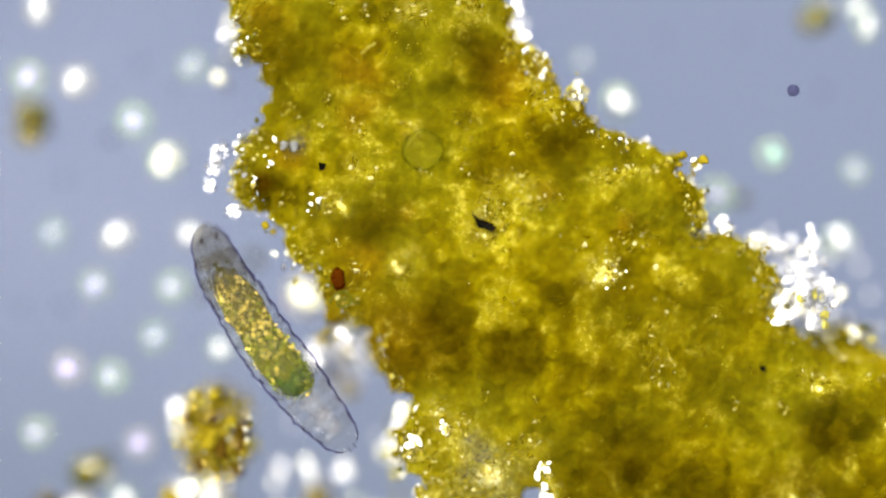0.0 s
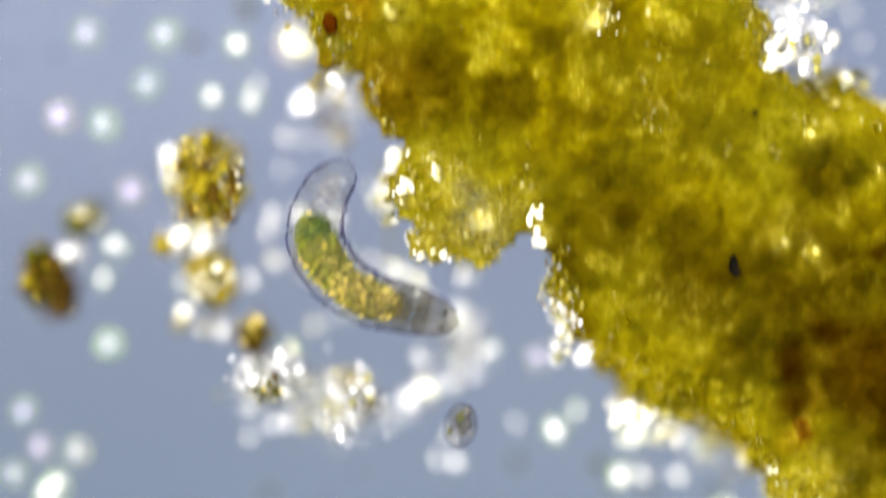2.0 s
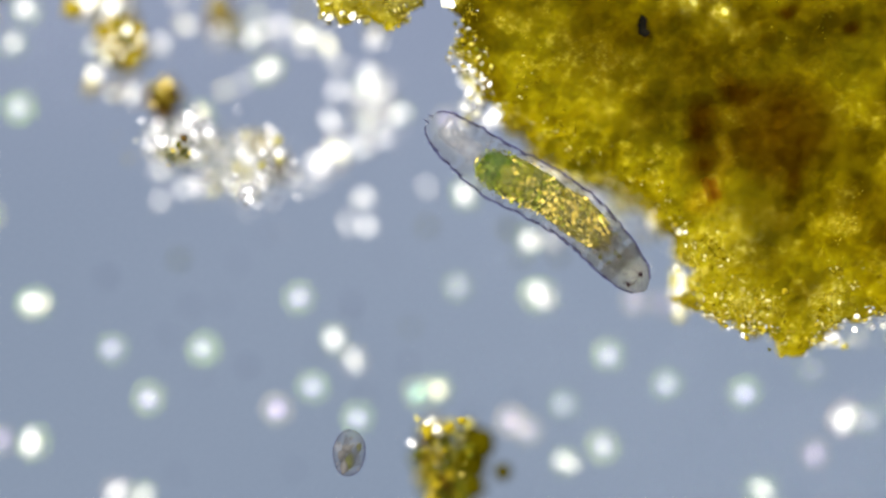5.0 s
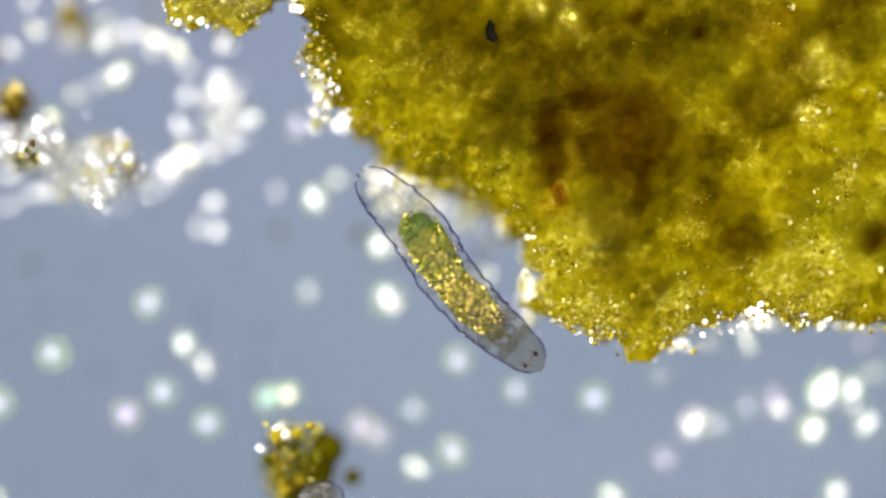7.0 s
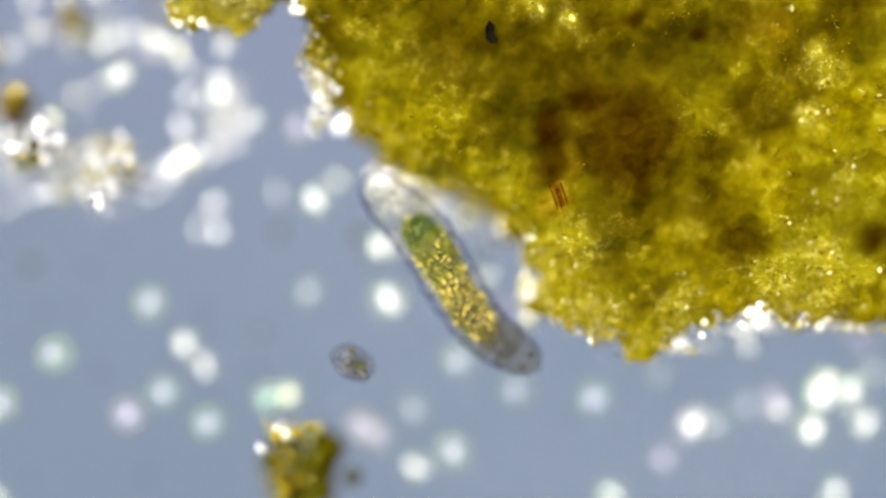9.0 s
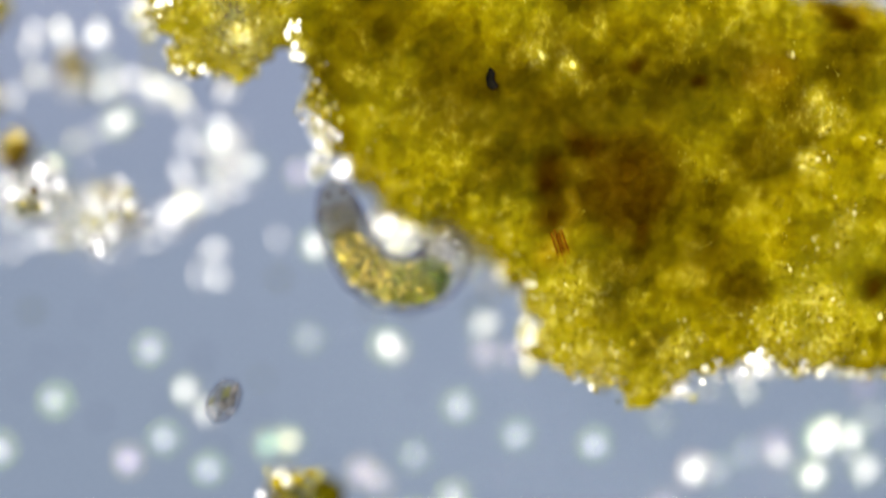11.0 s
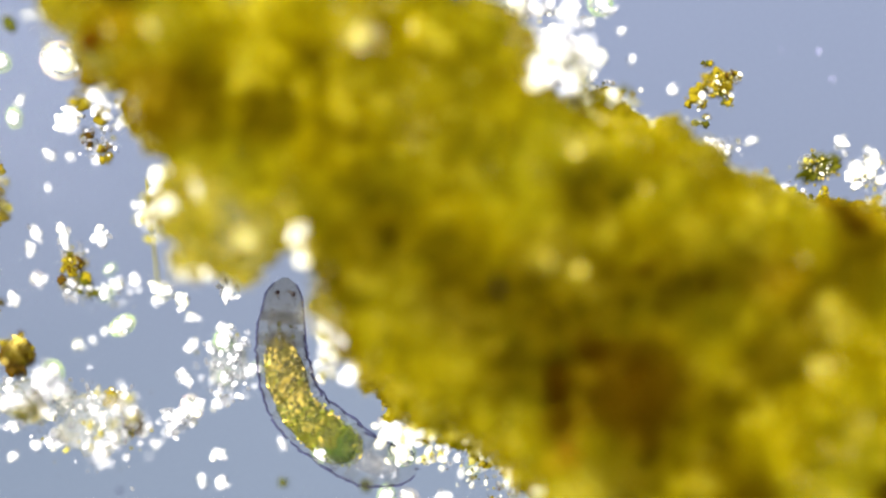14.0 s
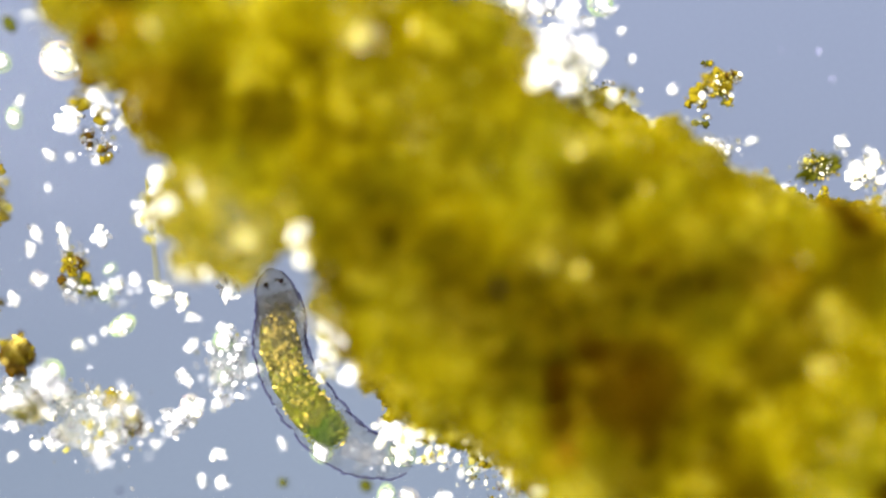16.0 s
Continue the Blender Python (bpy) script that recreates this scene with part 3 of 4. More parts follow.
heap(1376, 1300, 28, 60, 50, ["flake", "cream", "amber", "flake"], (2, 6), mass, "pale_crystal", .08, .12)
heap(1490, 1405, 64, 36, 44, ["flake", "flake", "amber"], (1.5, 5), mass, "pale_crystal", .12, .138)
heap(722, 790, 20, 70, 46, ["cream", "white", "white"], (5, 14), mass, "pale_crystal", .05, .09)
heap(733, 812, 14, 14, 12, ["cream", "white"], (7, 14), mass, "pale_crystal", .06, .1)
heap(700, 805, 26, 60, 40, ["white", "cream", "glint"], (4, 10), mass, "pale_crystal", .05, .1)
heap(552, 636, 14, 10, 5, ["white"], (12, 20), mass, "white_crystal", .07, .10)
heap(512, 256, 18, 9, 12, ["clear"], (3, 8), mass, "clear_crystal", .115, .13)
heap(1014, 1035, 30, 64, 80, ["white", "clear", "cream", "glint"], (3, 11), mass, "white_crystal", .05, .11)
heap(1020, 1008, 26, 36, 26, ["cream", "white"], (6, 13), mass, "white_crystal", .06, .1)
heap(1018, 1022, 12, 12, 3, ["white"], (10, 17), mass, "white_crystal", .06, .09)
heap(1048, 1082, 16, 14, 4, ["white"], (10, 18), mass, "white_crystal", .06, .09)
heap(1130, 1188, 40, 12, 7, ["white"], (8, 15), mass, "white_crystal", .04, .07)
heap(1160, 1186, 58, 20, 46, ["white", "clear", "cream", "glint"], (3, 11), mass, "white_crystal", .04, .085)
heap(1320, 1270, 70, 40, 170, ["flake", "amber", "cream", "olive", "olive", "clear", "brown"], (1.3, 4.6), mass, "rim_grain", .02, .07)
heap(1180, 1180, 70, 22, 30, ["cream", "glint", "white"], (5, 14), mass, "white_crystal", .03, .08)
heap(1390, 1380, 22, 50, 26, ["white", "cream", "glint"], (5, 14), mass, "white_crystal", .03, .09)
heap(1780, 1420, 45, 30, 34, ["white", "cream"], (6, 18), mass, "white_crystal", .03, .08)
heap(1777, 1418, 34, 26, 110, ["white", "white", "cream"], (4, 9), mass, "white_crystal", .09, .125)
heap(1700, 1448, 60, 20, 60, ["cream", "clear", "glint", "clear", "amber"], (2, 6), mass, "white_crystal", .08, .12)
heap(1960, 1440, 60, 16, 50, ["clear", "cream", "glint", "amber"], (2, 7), mass, "white_crystal", .08, .12)
heap(1540, 1472, 60, 16, 44, ["cream", "glint", "white", "amber"], (3, 9), mass, "white_crystal", .07, .11)
heap(1650, 1468, 40, 18, 34, ["cream", "white", "glint"], (3, 10), mass, "white_crystal", .07, .11)
heap(1890, 1438, 70, 12, 44, ["cream", "white", "glint", "amber"], (3, 9), mass, "white_crystal", .07, .11)
heap(960, 130, 26, 50, 30, ["glint", "cream", "amber", "white"], (2.5, 7), mass, "rim_grain", .09, .12)
heap(1270, 400, 36, 16, 30, ["white", "cream", "glint"], (3, 9), mass, "white_crystal", .09, .12)
heap(1500, 590, 60, 26, 50, ["glint", "olive", "cream", "amber"], (2.5, 7), mass, "rim_grain", .05, .10)
heap(530, 340, 30, 30, 20, ["cream", "glint", "white"], (2.5, 7), mass, "pale_crystal", .11, .13)
heap(600, 625, 45, 35, 26, ["white", "glint", "amber"], (4, 12), mass, "white_crystal", .04, .1)
heap(925, 50, 14, 56, 44, ["white", "cream", "white"], (5, 14), mass, "white_crystal", .05, .11)
heap(1012, 166, 30, 30, 40, ["cream", "flake", "flake"], (2, 7), mass, "white_crystal", .095, .125)
heap(400, 80, 40, 50, 30, ["amber", "white", "cream", "olive"], (5, 14), mass, "rim_grain", .03, .08)


def splinter(name, x, y, pts, key, thick, label):
    """A small flat splinter on top of the mass."""
    bm = bmesh.new()
    top = [bm.verts.new((a / 1000, -b / 1000, thick)) for a, b in pts]
    low = [bm.verts.new((a / 1000, -b / 1000, -thick)) for a, b in pts]
    bm.faces.new(top[::-1])
    bm.faces.new(low)
    for i in range(len(pts)):
        bm.faces.new((top[i], top[i - 1], low[i - 1], low[i]))
    ob = part(name, bm, key, mass, label)
    ob.location = (x / 1000, -y / 1000, height_at(x / 1000, -y / 1000)[0] + .003)
    return ob


splinter("splinter", 856, 397, [(-22, -22), (-8, -8), (2, -6), (22, 6), (14, 14), (2, 8), (-10, 6)], "black", .004, "black jagged splinter")
splinter("splinter", 1313, 921, [(-3, -20), (6, -12), (4, 2), (12, 14), (2, 20), (-8, 14), (-10, -6)], "black", .005, "black curved splinter")
splinter("splinter", 570, 294, [(-6, -6), (6, -4), (4, 6), (-4, 8)], "black", .003, "black speck")
splinter("splinter", 1349, 652, [(-5, -4), (4, -4), (5, 4), (-4, 4)], "black", .003, "black speck")
ball = part("red_lump", blob_bm(.015, (.85, 1.3, .5), .3, 1.4, 3, 4), "red", mass, "dark red rounded speck")
ball.location = (.598, -.494, height_at(.598, -.494)[0] + .004)


M["cell"] = grainy("pale_thread", (.18, .15, .001), (.27, .24, .006), 18, .4, spec=0)
M["cell_skin"] = grainy("clear_cell", (.16, .15, .004), (.34, .32, .03), 30, .4, .94, (.985, .99, .93), spec=0)
M["cell_rim"] = grainy("cell_rim", (.05, .055, .001), (.14, .14, .006), 30, .4, .68, (.9, .92, .72), spec=0)


def cell(x, y, r, label):
    """A clear round cell lying on the mass, with a darker skin round it."""
    ob = part("round_cell", blob_bm(r / 1000, (1, .95, .16), .10, 1.3, 3, x % 13), "cell_skin", mass, label)
    ob.location = (x / 1000, -y / 1000, max(height_at(x / 1000 + a, b - y / 1000)[0] for a in (-.02, 0, .02) for b in (-.02, 0, .02)) + .004)
    part("rim", ring_bm(r / 1000 * .97, .0022), "cell_rim", ob)


cell(748, 266, 36, "clear yellow round cell")
heap(1205, 300, 32, 28, 40, ["amber", "glint", "amber", "cream"], (3, 8), mass, "rim_grain", .10, .135)


def fibre(pts, thick, key, parent, label):
    """A thin thread through a few places (millimetres and height)."""
    cu = bpy.data.curves.new("fibre", "CURVE")
    cu.dimensions, cu.bevel_depth, cu.bevel_resolution, cu.resolution_u = "3D", thick, 1, 6
    sp = cu.splines.new("NURBS")
    sp.points.add(len(pts) - 1)
    for p, (x, y, z) in zip(sp.points, pts):
        p.co = (x / 1000, -y / 1000, z, 1)
    sp.use_endpoint_u, sp.order_u = True, 3
    cu.materials.append(M[key])
    ob = new("fibre", cu)
    ob.parent = parent
    return tagged(ob, label)


fibre([(690, 735, .035), (698, 800, .03), (703, 860, .02), (710, 930, .008)], .0022, "cell", mass, "thin pale green thread")
fibre([(1436, 398, .10), (1441, 420, .105), (1446, 442, .10)], .0035, "white", mass, "white needle")
fibre([(640, 96, .152), (650, 84, .156), (664, 78, .150)], .0010, "glint", mass, "thin yellow fibre")
fibre([(582, 538, .135), (592, 520, .142), (612, 516, .144), (626, 530, .142), (612, 545, .140), (594, 540, .138), (606, 524, .144), (636, 538, .140)], .0020, "olive", mass, "curled olive thread")

M["rusty"] = grainy("rusty_fibre", (.06, .020, .001), (.15, .058, .002), 20, .5, .55, (.95, .75, .35), spec=0)
for dx, dy in ((0, 0), (7, 3), (-6, 4), (12, -2), (3, 8)):
    top = height_at(1.434 + dx / 1000, -1.216 - dy / 1000)[0]
    fibre([(1424 + dx, 1190 + dy, top + .002), (1431 + dx, 1214 + dy, top + .006), (1442 + dx, 1242 + dy, top + .003)], .0022, "rusty", mass, "rusty orange fibre")

# ---- clumps beside the mass ----
def clump(name, x, y, rx, ry, count, keys, r, label, high=.07):
    ob = thing(name, x / 1000, -y / 1000, SLIDE, label, "detritus")
    if keys[0] in ("amber", "brown", "olive"):
        count, r = int(count * 1.4), (r[0] * .55, r[1] * .75)
    elif count > 60:
        cloud = part("core", blob_bm(.001, (rx * .8, ry * .8, high * 300), .6, 1.9, 3, x % 11 + .2), "veil", ob, "cream translucent floc")
        cloud.location = (0, 0, high * .4)
        count, r = int(count * 1.3), (r[0] * .6, r[1] * .75)
    if keys[0] in ("amber", "brown", "olive"):
        core_lump = part("core", blob_bm(.001, (rx * (.66 if rx > 60 else .86), ry * (.66 if rx > 60 else .86), high * 390), 1.0, 2.6, 4, x % 17 + .37), keys[0], ob)
        core_lump.location = (0, 0, high * .42)
        core_lump.rotation_euler = (0, 0, .4)
    heap(x, y, rx, ry, count, keys, r, ob, "lump", .03 if count > 60 and keys[0] == "white" else .012, high, rx > 60 and keys[0] == "amber")
    if keys[0] in ("amber", "brown", "olive"):
        heap(x, y, rx * 1.05, ry * 1.05, int(count * 1.8), ["brown", "amber", "brown", "olive", "glint"] if keys[0] == "brown" else ["glint", "amber", "spark", "clear", "olive", "cream"], (1.2, 4), ob, "lump", high * .6, high * 1.15, rx > 60)
    if "white" in keys:
        heap(x, y, rx * 1.1, ry * 1.1, int(count * 1.6), ["clear", "white", "clear", "white", "clear", "flake"], (1.6, 5), ob, "lump", .006, high * .85)
    return ob


clump("detritus_clump", 376, 772, 70, 92, 120, ["amber", "amber", "brown", "amber", "glint"], (7, 19), "round golden clump of detritus balls on the slide", .1)
clump("detritus_clump", 306, 752, 18, 34, 12, ["white", "cream"], (7, 15), "white grains beside the golden clump", .06)
clump("detritus_clump", 345, 870, 55, 30, 16, ["white", "cream", "amber"], (10, 22), "pale grains gathered below the golden clump", .06)
clump("detritus_clump", 46, 213, 28, 34, 22, ["olive", "amber", "brown"], (8, 16), "small olive-brown detritus flake on the slide", .05)
clump("detritus_clump", 96, 950, 38, 58, 40, ["brown", "brown", "olive", "amber"], (8, 18), "dark brown elongated detritus flake", .085)
clump("detritus_clump", 150, 840, 34, 26, 14, ["olive", "amber", "cream"], (6, 13), "small olive detritus flake", .05)
clump("detritus_clump", 383, 946, 40, 52, 44, ["amber", "olive", "cream", "amber"], (6, 15), "yellow detritus flake among white grains", .085)
clump("detritus_clump", 350, 1020, 28, 34, 18, ["white", "cream", "amber"], (6, 14), "pale flake of small grains", .05)
clump("detritus_clump", 460, 1050, 25, 32, 46, ["brown", "amber", "spark"], (5, 10), "amber-brown oval detritus lump", .085)
clump("detritus_clump", 605, 1168, 86, 70, 95, ["white", "clear", "clear", "white", "clear", "glint"], (3, 11), "loose heap of white and cream crystals", .11)
clump("detritus_clump", 495, 1128, 76, 50, 80, ["white", "clear", "white", "clear", "cream"], (3, 12), "loose heap of white and cream crystals", .11)
pile = clump("detritus_clump", 485, 1146, 26, 18, 26, ["olive", "amber", "olive"], (4, 10), "olive lump of floc among white crystals", .11)
heap(521, 1094, 28, 22, 38, ["white", "white", "clear"], (4, 13), pile, "lump", .04, .10)
heap(502, 1112, 12, 10, 12, ["brown", "clear"], (3, 6), pile, "lump", .10, .12)
heap(528, 1202, 18, 16, 24, ["white", "clear"], (4, 12), pile, "lump", .02, .07)
heap(614, 1222, 20, 16, 30, ["clear", "clear", "white"], (3, 8), pile, "lump", .09, .12)
clump("detritus_clump", 835, 1065, 42, 58, 70, ["white", "clear", "clear"], (3, 10), "cluster of small white angular crystals", .04)
clump("detritus_clump", 740, 1170, 38, 22, 40, ["white", "clear"], (3, 11), "cluster of small white angular crystals", .04)
clump("detritus_clump", 555, 885, 32, 42, 44, ["white", "clear", "amber", "clear", "brown"], (3, 10), "small amber and white flake", .04)
clump("detritus_clump", 600, 930, 62, 32, 44, ["white", "clear", "olive"], (3, 10), "scatter of small white crystals", .03)
low = clump("detritus_clump", 962, 1720, 46, 78, 60, ["olive", "amber", "amber", "brown"], (7, 16), "golden clump with dark olive round cells", .09)
heap(966, 1634, 44, 20, 40, ["glint", "amber", "cream", "amber"], (4, 11), low, "lump", .05, .11)
heap(985, 1660, 30, 24, 24, ["glint", "amber", "olive"], (3, 8), low, "lump", .07, .11)
heap(906, 1663, 10, 5, 5, ["white"], (4, 7), low, "lump", .09, .11)
for x, y, r, z in ((1022, 1664, 30, .06), (1014, 1702, 24, .055), (1004, 1640, 18, .05), (1066, 1714, 16, .06), (1000, 1690, 26, .06), (1012, 1740, 24, .05)):
    ball = part("round_cell", blob_bm(r / 1000, (1, 1, .9), .10, 1.4, 3, x % 7 + .4), "cyst", low, "dark olive round cell")
    ball.location = (x / 1000 - .962, 1.720 - y / 1000, z)
flake = clump("detritus_clump", 1705, 566, 30, 22, 30, ["amber", "flake", "olive"], (2, 6), "ragged golden flake of fine grains", .05)
heap(1664, 590, 18, 24, 60, ["flake", "flake", "cream", "amber"], (2, 8), flake, "lump", .03, .06)
heap(1735, 556, 16, 16, 34, ["amber", "clear", "flake", "brown", "cream"], (1.5, 5), flake, "lump", .03, .06)
heap(1672, 632, 26, 10, 20, ["cream", "clear", "olive", "amber"], (2.5, 7), flake, "lump", .02, .05)
heap(1716, 600, 14, 20, 30, ["amber", "flake", "olive", "cream"], (1.5, 5), flake, "lump", .02, .05)
heap(1700, 535, 26, 8, 14, ["olive", "clear", "amber"], (2, 5), flake, "lump", .02, .05)
clump("detritus_clump", 1456, 26, 28, 20, 16, ["olive", "amber", "cream"], (5, 11), "small olive and cream flake on the slide", .05)
clump("detritus_clump", 1718, 680, 28, 18, 40, ["white", "white", "clear"], (4, 12), "cluster of bright white crystals", .04)
clump("detritus_clump", 1972, 722, 38, 32, 56, ["white", "cream", "clear"], (4, 12), "cluster of bright white crystals", .04)
clump("detritus_clump", 1885, 715, 38, 22, 34, ["olive", "clear", "glint", "clear"], (3, 7), "olive flake of fine grains", .04)
clump("detritus_clump", 606, 668, 26, 34, 44, ["clear", "amber", "clear", "white", "brown"], (2.5, 8), "small grey and amber flake beside the mass", .05)

for x, y, keys in ((559, 884, ["amber", "olive"]), (634, 1130, ["amber", "cream"]), (668, 1170, ["brown", "amber"])):
    clump("detritus_clump", x, y, 16, 20, 9, keys[:1], (5, 11), "tiny olive and amber flake among the white grains", .05)

# ---- fine dark specks on the slide ----
for x, y, r in [(607, 1529, 9), (504, 1419, 7), (794, 1416, 7), (894, 1521, 7), (816, 1581, 7), (523, 1545, 5), (352, 1365, 8), (1175, 1610, 5),
                (300, 150, 5), (185, 240, 10), (100, 318, 5), (100, 542, 7), (1010, 1610, 5), (560, 585, 5), (465, 1473, 6), (589, 1341, 6), (789, 1445, 6), (1455, 1610, 5), (820, 1582, 6), (690, 1712, 6), (480, 1724, 5), (730, 1500, 5), (560, 1415, 5), (905, 1665, 5), (1090, 1590, 5), (640, 1290, 5), (420, 1590, 6), (1180, 1475, 4), (860, 1330, 4), (25, 545, 6), (240, 110, 5), (1180, 60, 5), (1465, 155, 6), (1320, 60, 4)]:
    ob = new("dark_speck", SHARDS["dust", int(rng.integers(5))])
    ob.scale, ob.location = (r / 1000,) * 3, (x / 1000, -y / 1000, SLIDE + r * .0007)
    tagged(ob, "tiny dark speck lying on the slide", "speck", "specks on the slide")

spore = part("spore", blob_bm(.011, (1, .95, .9), .12, 1.5, 3, 6), "dust")
spore.location = (1.405, -.160, .125)
tagged(spore, "dark violet round spore drifting in the water", "spore")

# ---- loose grains ----
drops(0, 0, "w", [(60, 10, 20), (128, 140, 22), (288, 282, 26), (200, 418, 22), (430, 528, 18), (540, 525, 37), (385, 620, 16), (455, 627, 16),
                  (1100, 178, 25), (1495, 425, 22), (330, 415, 18), (1545, 40, 18), (1530, 8, 16), (130, 902, 22), (212, 888, 17), (374, 880, 32)])
drops(0, 0, "l", [(230, 210, 20), (40, 135, 20), (335, 113, 15), (160, 505, 16), (300, 508, 18), (268, 598, 16), (112, 655, 18), (190, 670, 18), (85, 412, 14),
                  (1525, 300, 14), (1275, 345, 22), (55, 770, 17), (240, 790, 16), (1035, 100, 10), (1465, 10, 14)])
drops(0, 0, "y", [(1375, 270, 18)])
drops(14, 452, "w", [(815, 635, 12), (875, 620, 11), (175, 495, 14), (390, 585, 16), (320, 500, 12), (90, 865, 22), (1025, 730, 12), (1130, 770, 24), (1105, 720, 16), (1255, 800, 13), (1170, 740, 16)])
drops(14, 452, "l", [(190, 610, 15), (130, 805, 15), (15, 845, 14)])
drops(31, 884, "w", [(65, 445, 24), (195, 530, 22), (195, 780, 22), (970, 335, 20), (1085, 415, 18), (1125, 415, 14), (1270, 475, 17),
                     (1100, 515, 25), (735, 595, 17), (770, 632, 15), (920, 685, 17), (1150, 815, 16), (1500, 865, 17), (345, 868, 16), (390, 875, 15)])
drops(31, 884, "l", [(165, 180, 16), (15, 300, 14), (45, 365, 14), (110, 370, 14), (1275, 525, 14), (1325, 530, 10), (670, 520, 16), (695, 680, 16), (500, 612, 18),
                     (335, 612, 14), (400, 700, 17), (630, 720, 16), (775, 735, 16), (1050, 740, 16), (1080, 758, 14), (1215, 788, 17), (1145, 712, 12), (1330, 675, 14), (1470, 690, 16),
                     (1225, 622, 16), (135, 775, 12), (955, 500, 12)])
drops(0, 0, "o", [(1079, 1281, 17), (1290, 1331, 13), (930, 1276, 11), (485, 1335, 12), (1168, 1327, 12), (900, 1457, 8), (1100, 1330, 10), (934, 1275, 10), (1320, 352, 18), (445, 460, 18), (350, 520, 14)])
drops(31, 884, "y", [(885, 690, 16)])
drops(444, 866, "w", [(1235, 755, 22), (1388, 730, 15), (1470, 695, 28), (1448, 765, 21), (1520, 690, 18), (1545, 755, 18), (1520, 718, 12), (1330, 610, 17), (1260, 605, 14), (1490, 878, 16), (1560, 660, 10)])
drops(444, 866, "w", [(203, 130, 20), (173, 73, 14), (326, 275, 20), (383, 157, 18), (276, 69, 16), (80, 212, 20)])
drops(444, 866, "c", [(180, 30, 9), (50, 46, 10), (123, 164, 9)])
drops(444, 866, "l", [(525, 222, 14), (1275, 758, 12), (1183, 818, 12), (1175, 665, 12), (1332, 725, 10), (1540, 605, 12), (1380, 705, 10)])
drops(434, 428, "w", [(275, 500, 15), (320, 522, 18), (335, 555, 12), (275, 525, 10), (215, 568, 17), (335, 605, 14), (405, 500, 25), (245, 378, 13), (235, 355, 8), (345, 712, 20),
                      (382, 707, 14), (255, 750, 13), (440, 650, 15), (325, 660, 18), (355, 845, 12), (388, 848, 15), (385, 795, 17), (497, 778, 11), (60, 405, 16), (50, 435, 13)], .84)
drops(434, 428, "w", [(110, 408, 19), (175, 410, 20), (115, 515, 8), (200, 495, 13), (70, 490, 12), (180, 578, 8), (160, 595, 7), (140, 605, 8), (115, 205, 29),
                      (210, 205, 16), (85, 265, 13), (120, 268, 10), (30, 170, 10), (80, 323, 7), (20, 520, 16), (100, 775, 18), (60, 780, 13), (20, 800, 12), (270, 780, 10),
                      (785, 870, 13), (815, 830, 9), (850, 822, 10), (395, 575, 18), (15, 745, 14)], .84)
drops(434, 428, "w", [(1118, 97, 10), (1190, 150, 13), (1330, 240, 9), (1490, 245, 17), (1040, 30, 14), (1100, 45, 10), (1075, 10, 14)], .84)
drops(434, 428, "l", [(1450, 80, 8), (1385, 78, 5), (1475, 130, 7)], .84)


# ---- the animals ----
# middle line of the body, head to tail: head tip, neck, front of the gut, middle, green stomach, foot, tail; millimetres, with the stage's travel
SPINE_A = [
    (0.0, 0, 0, (362, 408), (395, 490), (425, 535), (465, 600), (515, 665), (565, 730), (630, 800)),
    (0.2, 0, 0, (350, 555), (405, 540), (460, 560), (495, 620), (528, 685), (575, 735), (650, 800)),
    (0.3, 0, 0, (368, 630), (420, 600), (460, 600), (500, 640), (535, 692), (590, 745), (658, 800)),
    (0.4, 0, 0, (440, 740), (440, 670), (465, 630), (505, 655), (550, 710), (595, 755), (655, 805))]
SPINE_B = [
    (0.5, 0, 0, (505, 810), (478, 760), (470, 690), (515, 675), (565, 725), (605, 770), (650, 815)),
    (0.7, 0, 0, (565, 850), (500, 830), (480, 750), (515, 705), (580, 715), (635, 755), (660, 820)),
    (1.0, 0, 0, (600, 950), (530, 915), (490, 840), (505, 770), (568, 735), (640, 740), (690, 800)),
    (1.5, 2, 137, (685, 890), (600, 860), (550, 810), (525, 735), (545, 650), (610, 605), (680, 640))]
SPINE_C = [
    (2.0, 14, 452, (800, 570), (715, 545), (655, 530), (595, 490), (558, 420), (575, 345), (620, 290)),
    (2.5, 27, 832, (930, 225), (830, 215), (770, 208), (700, 180), (628, 118), (590, 35), (585, -25)),
    (3.0, 31, 884, (1055, 272), (965, 245), (910, 220), (830, 180), (752, 138), (690, 70), (650, 5)),
    (4.2, 100, 880, (1085, 410), (1015, 350), (960, 305), (900, 262), (825, 215), (750, 170), (690, 130))]
SPINE_D = [
    (5.3, 226, 874, (1130, 540), (1075, 470), (1030, 420), (960, 375), (880, 335), (820, 285), (760, 235)),
    (5.5, 267, 874, (1100, 560), (1045, 485), (1002, 430), (925, 385), (848, 340), (790, 290), (735, 243)),
    (6.0, 334, 870, (1060, 662), (1000, 575), (965, 525), (908, 465), (850, 405), (785, 345), (733, 300)),
    (6.5, 421, 866, (978, 648), (905, 582), (868, 548), (815, 490), (770, 425), (715, 365), (663, 312))]
SPINE_E = [
    (7.0, 444, 866, (955, 648), (880, 582), (840, 545), (785, 480), (745, 415), (690, 355), (637, 306)),
    (7.5, 444, 866, (925, 575), (850, 548), (810, 512), (765, 455), (720, 395), (675, 350), (627, 308)),
    (8.0, 444, 866, (955, 600), (870, 572), (818, 540), (775, 480), (732, 415), (685, 355), (637, 308)),
    (8.5, 444, 865, (980, 622), (893, 588), (848, 552), (800, 490), (752, 418), (695, 360), (645, 312))]
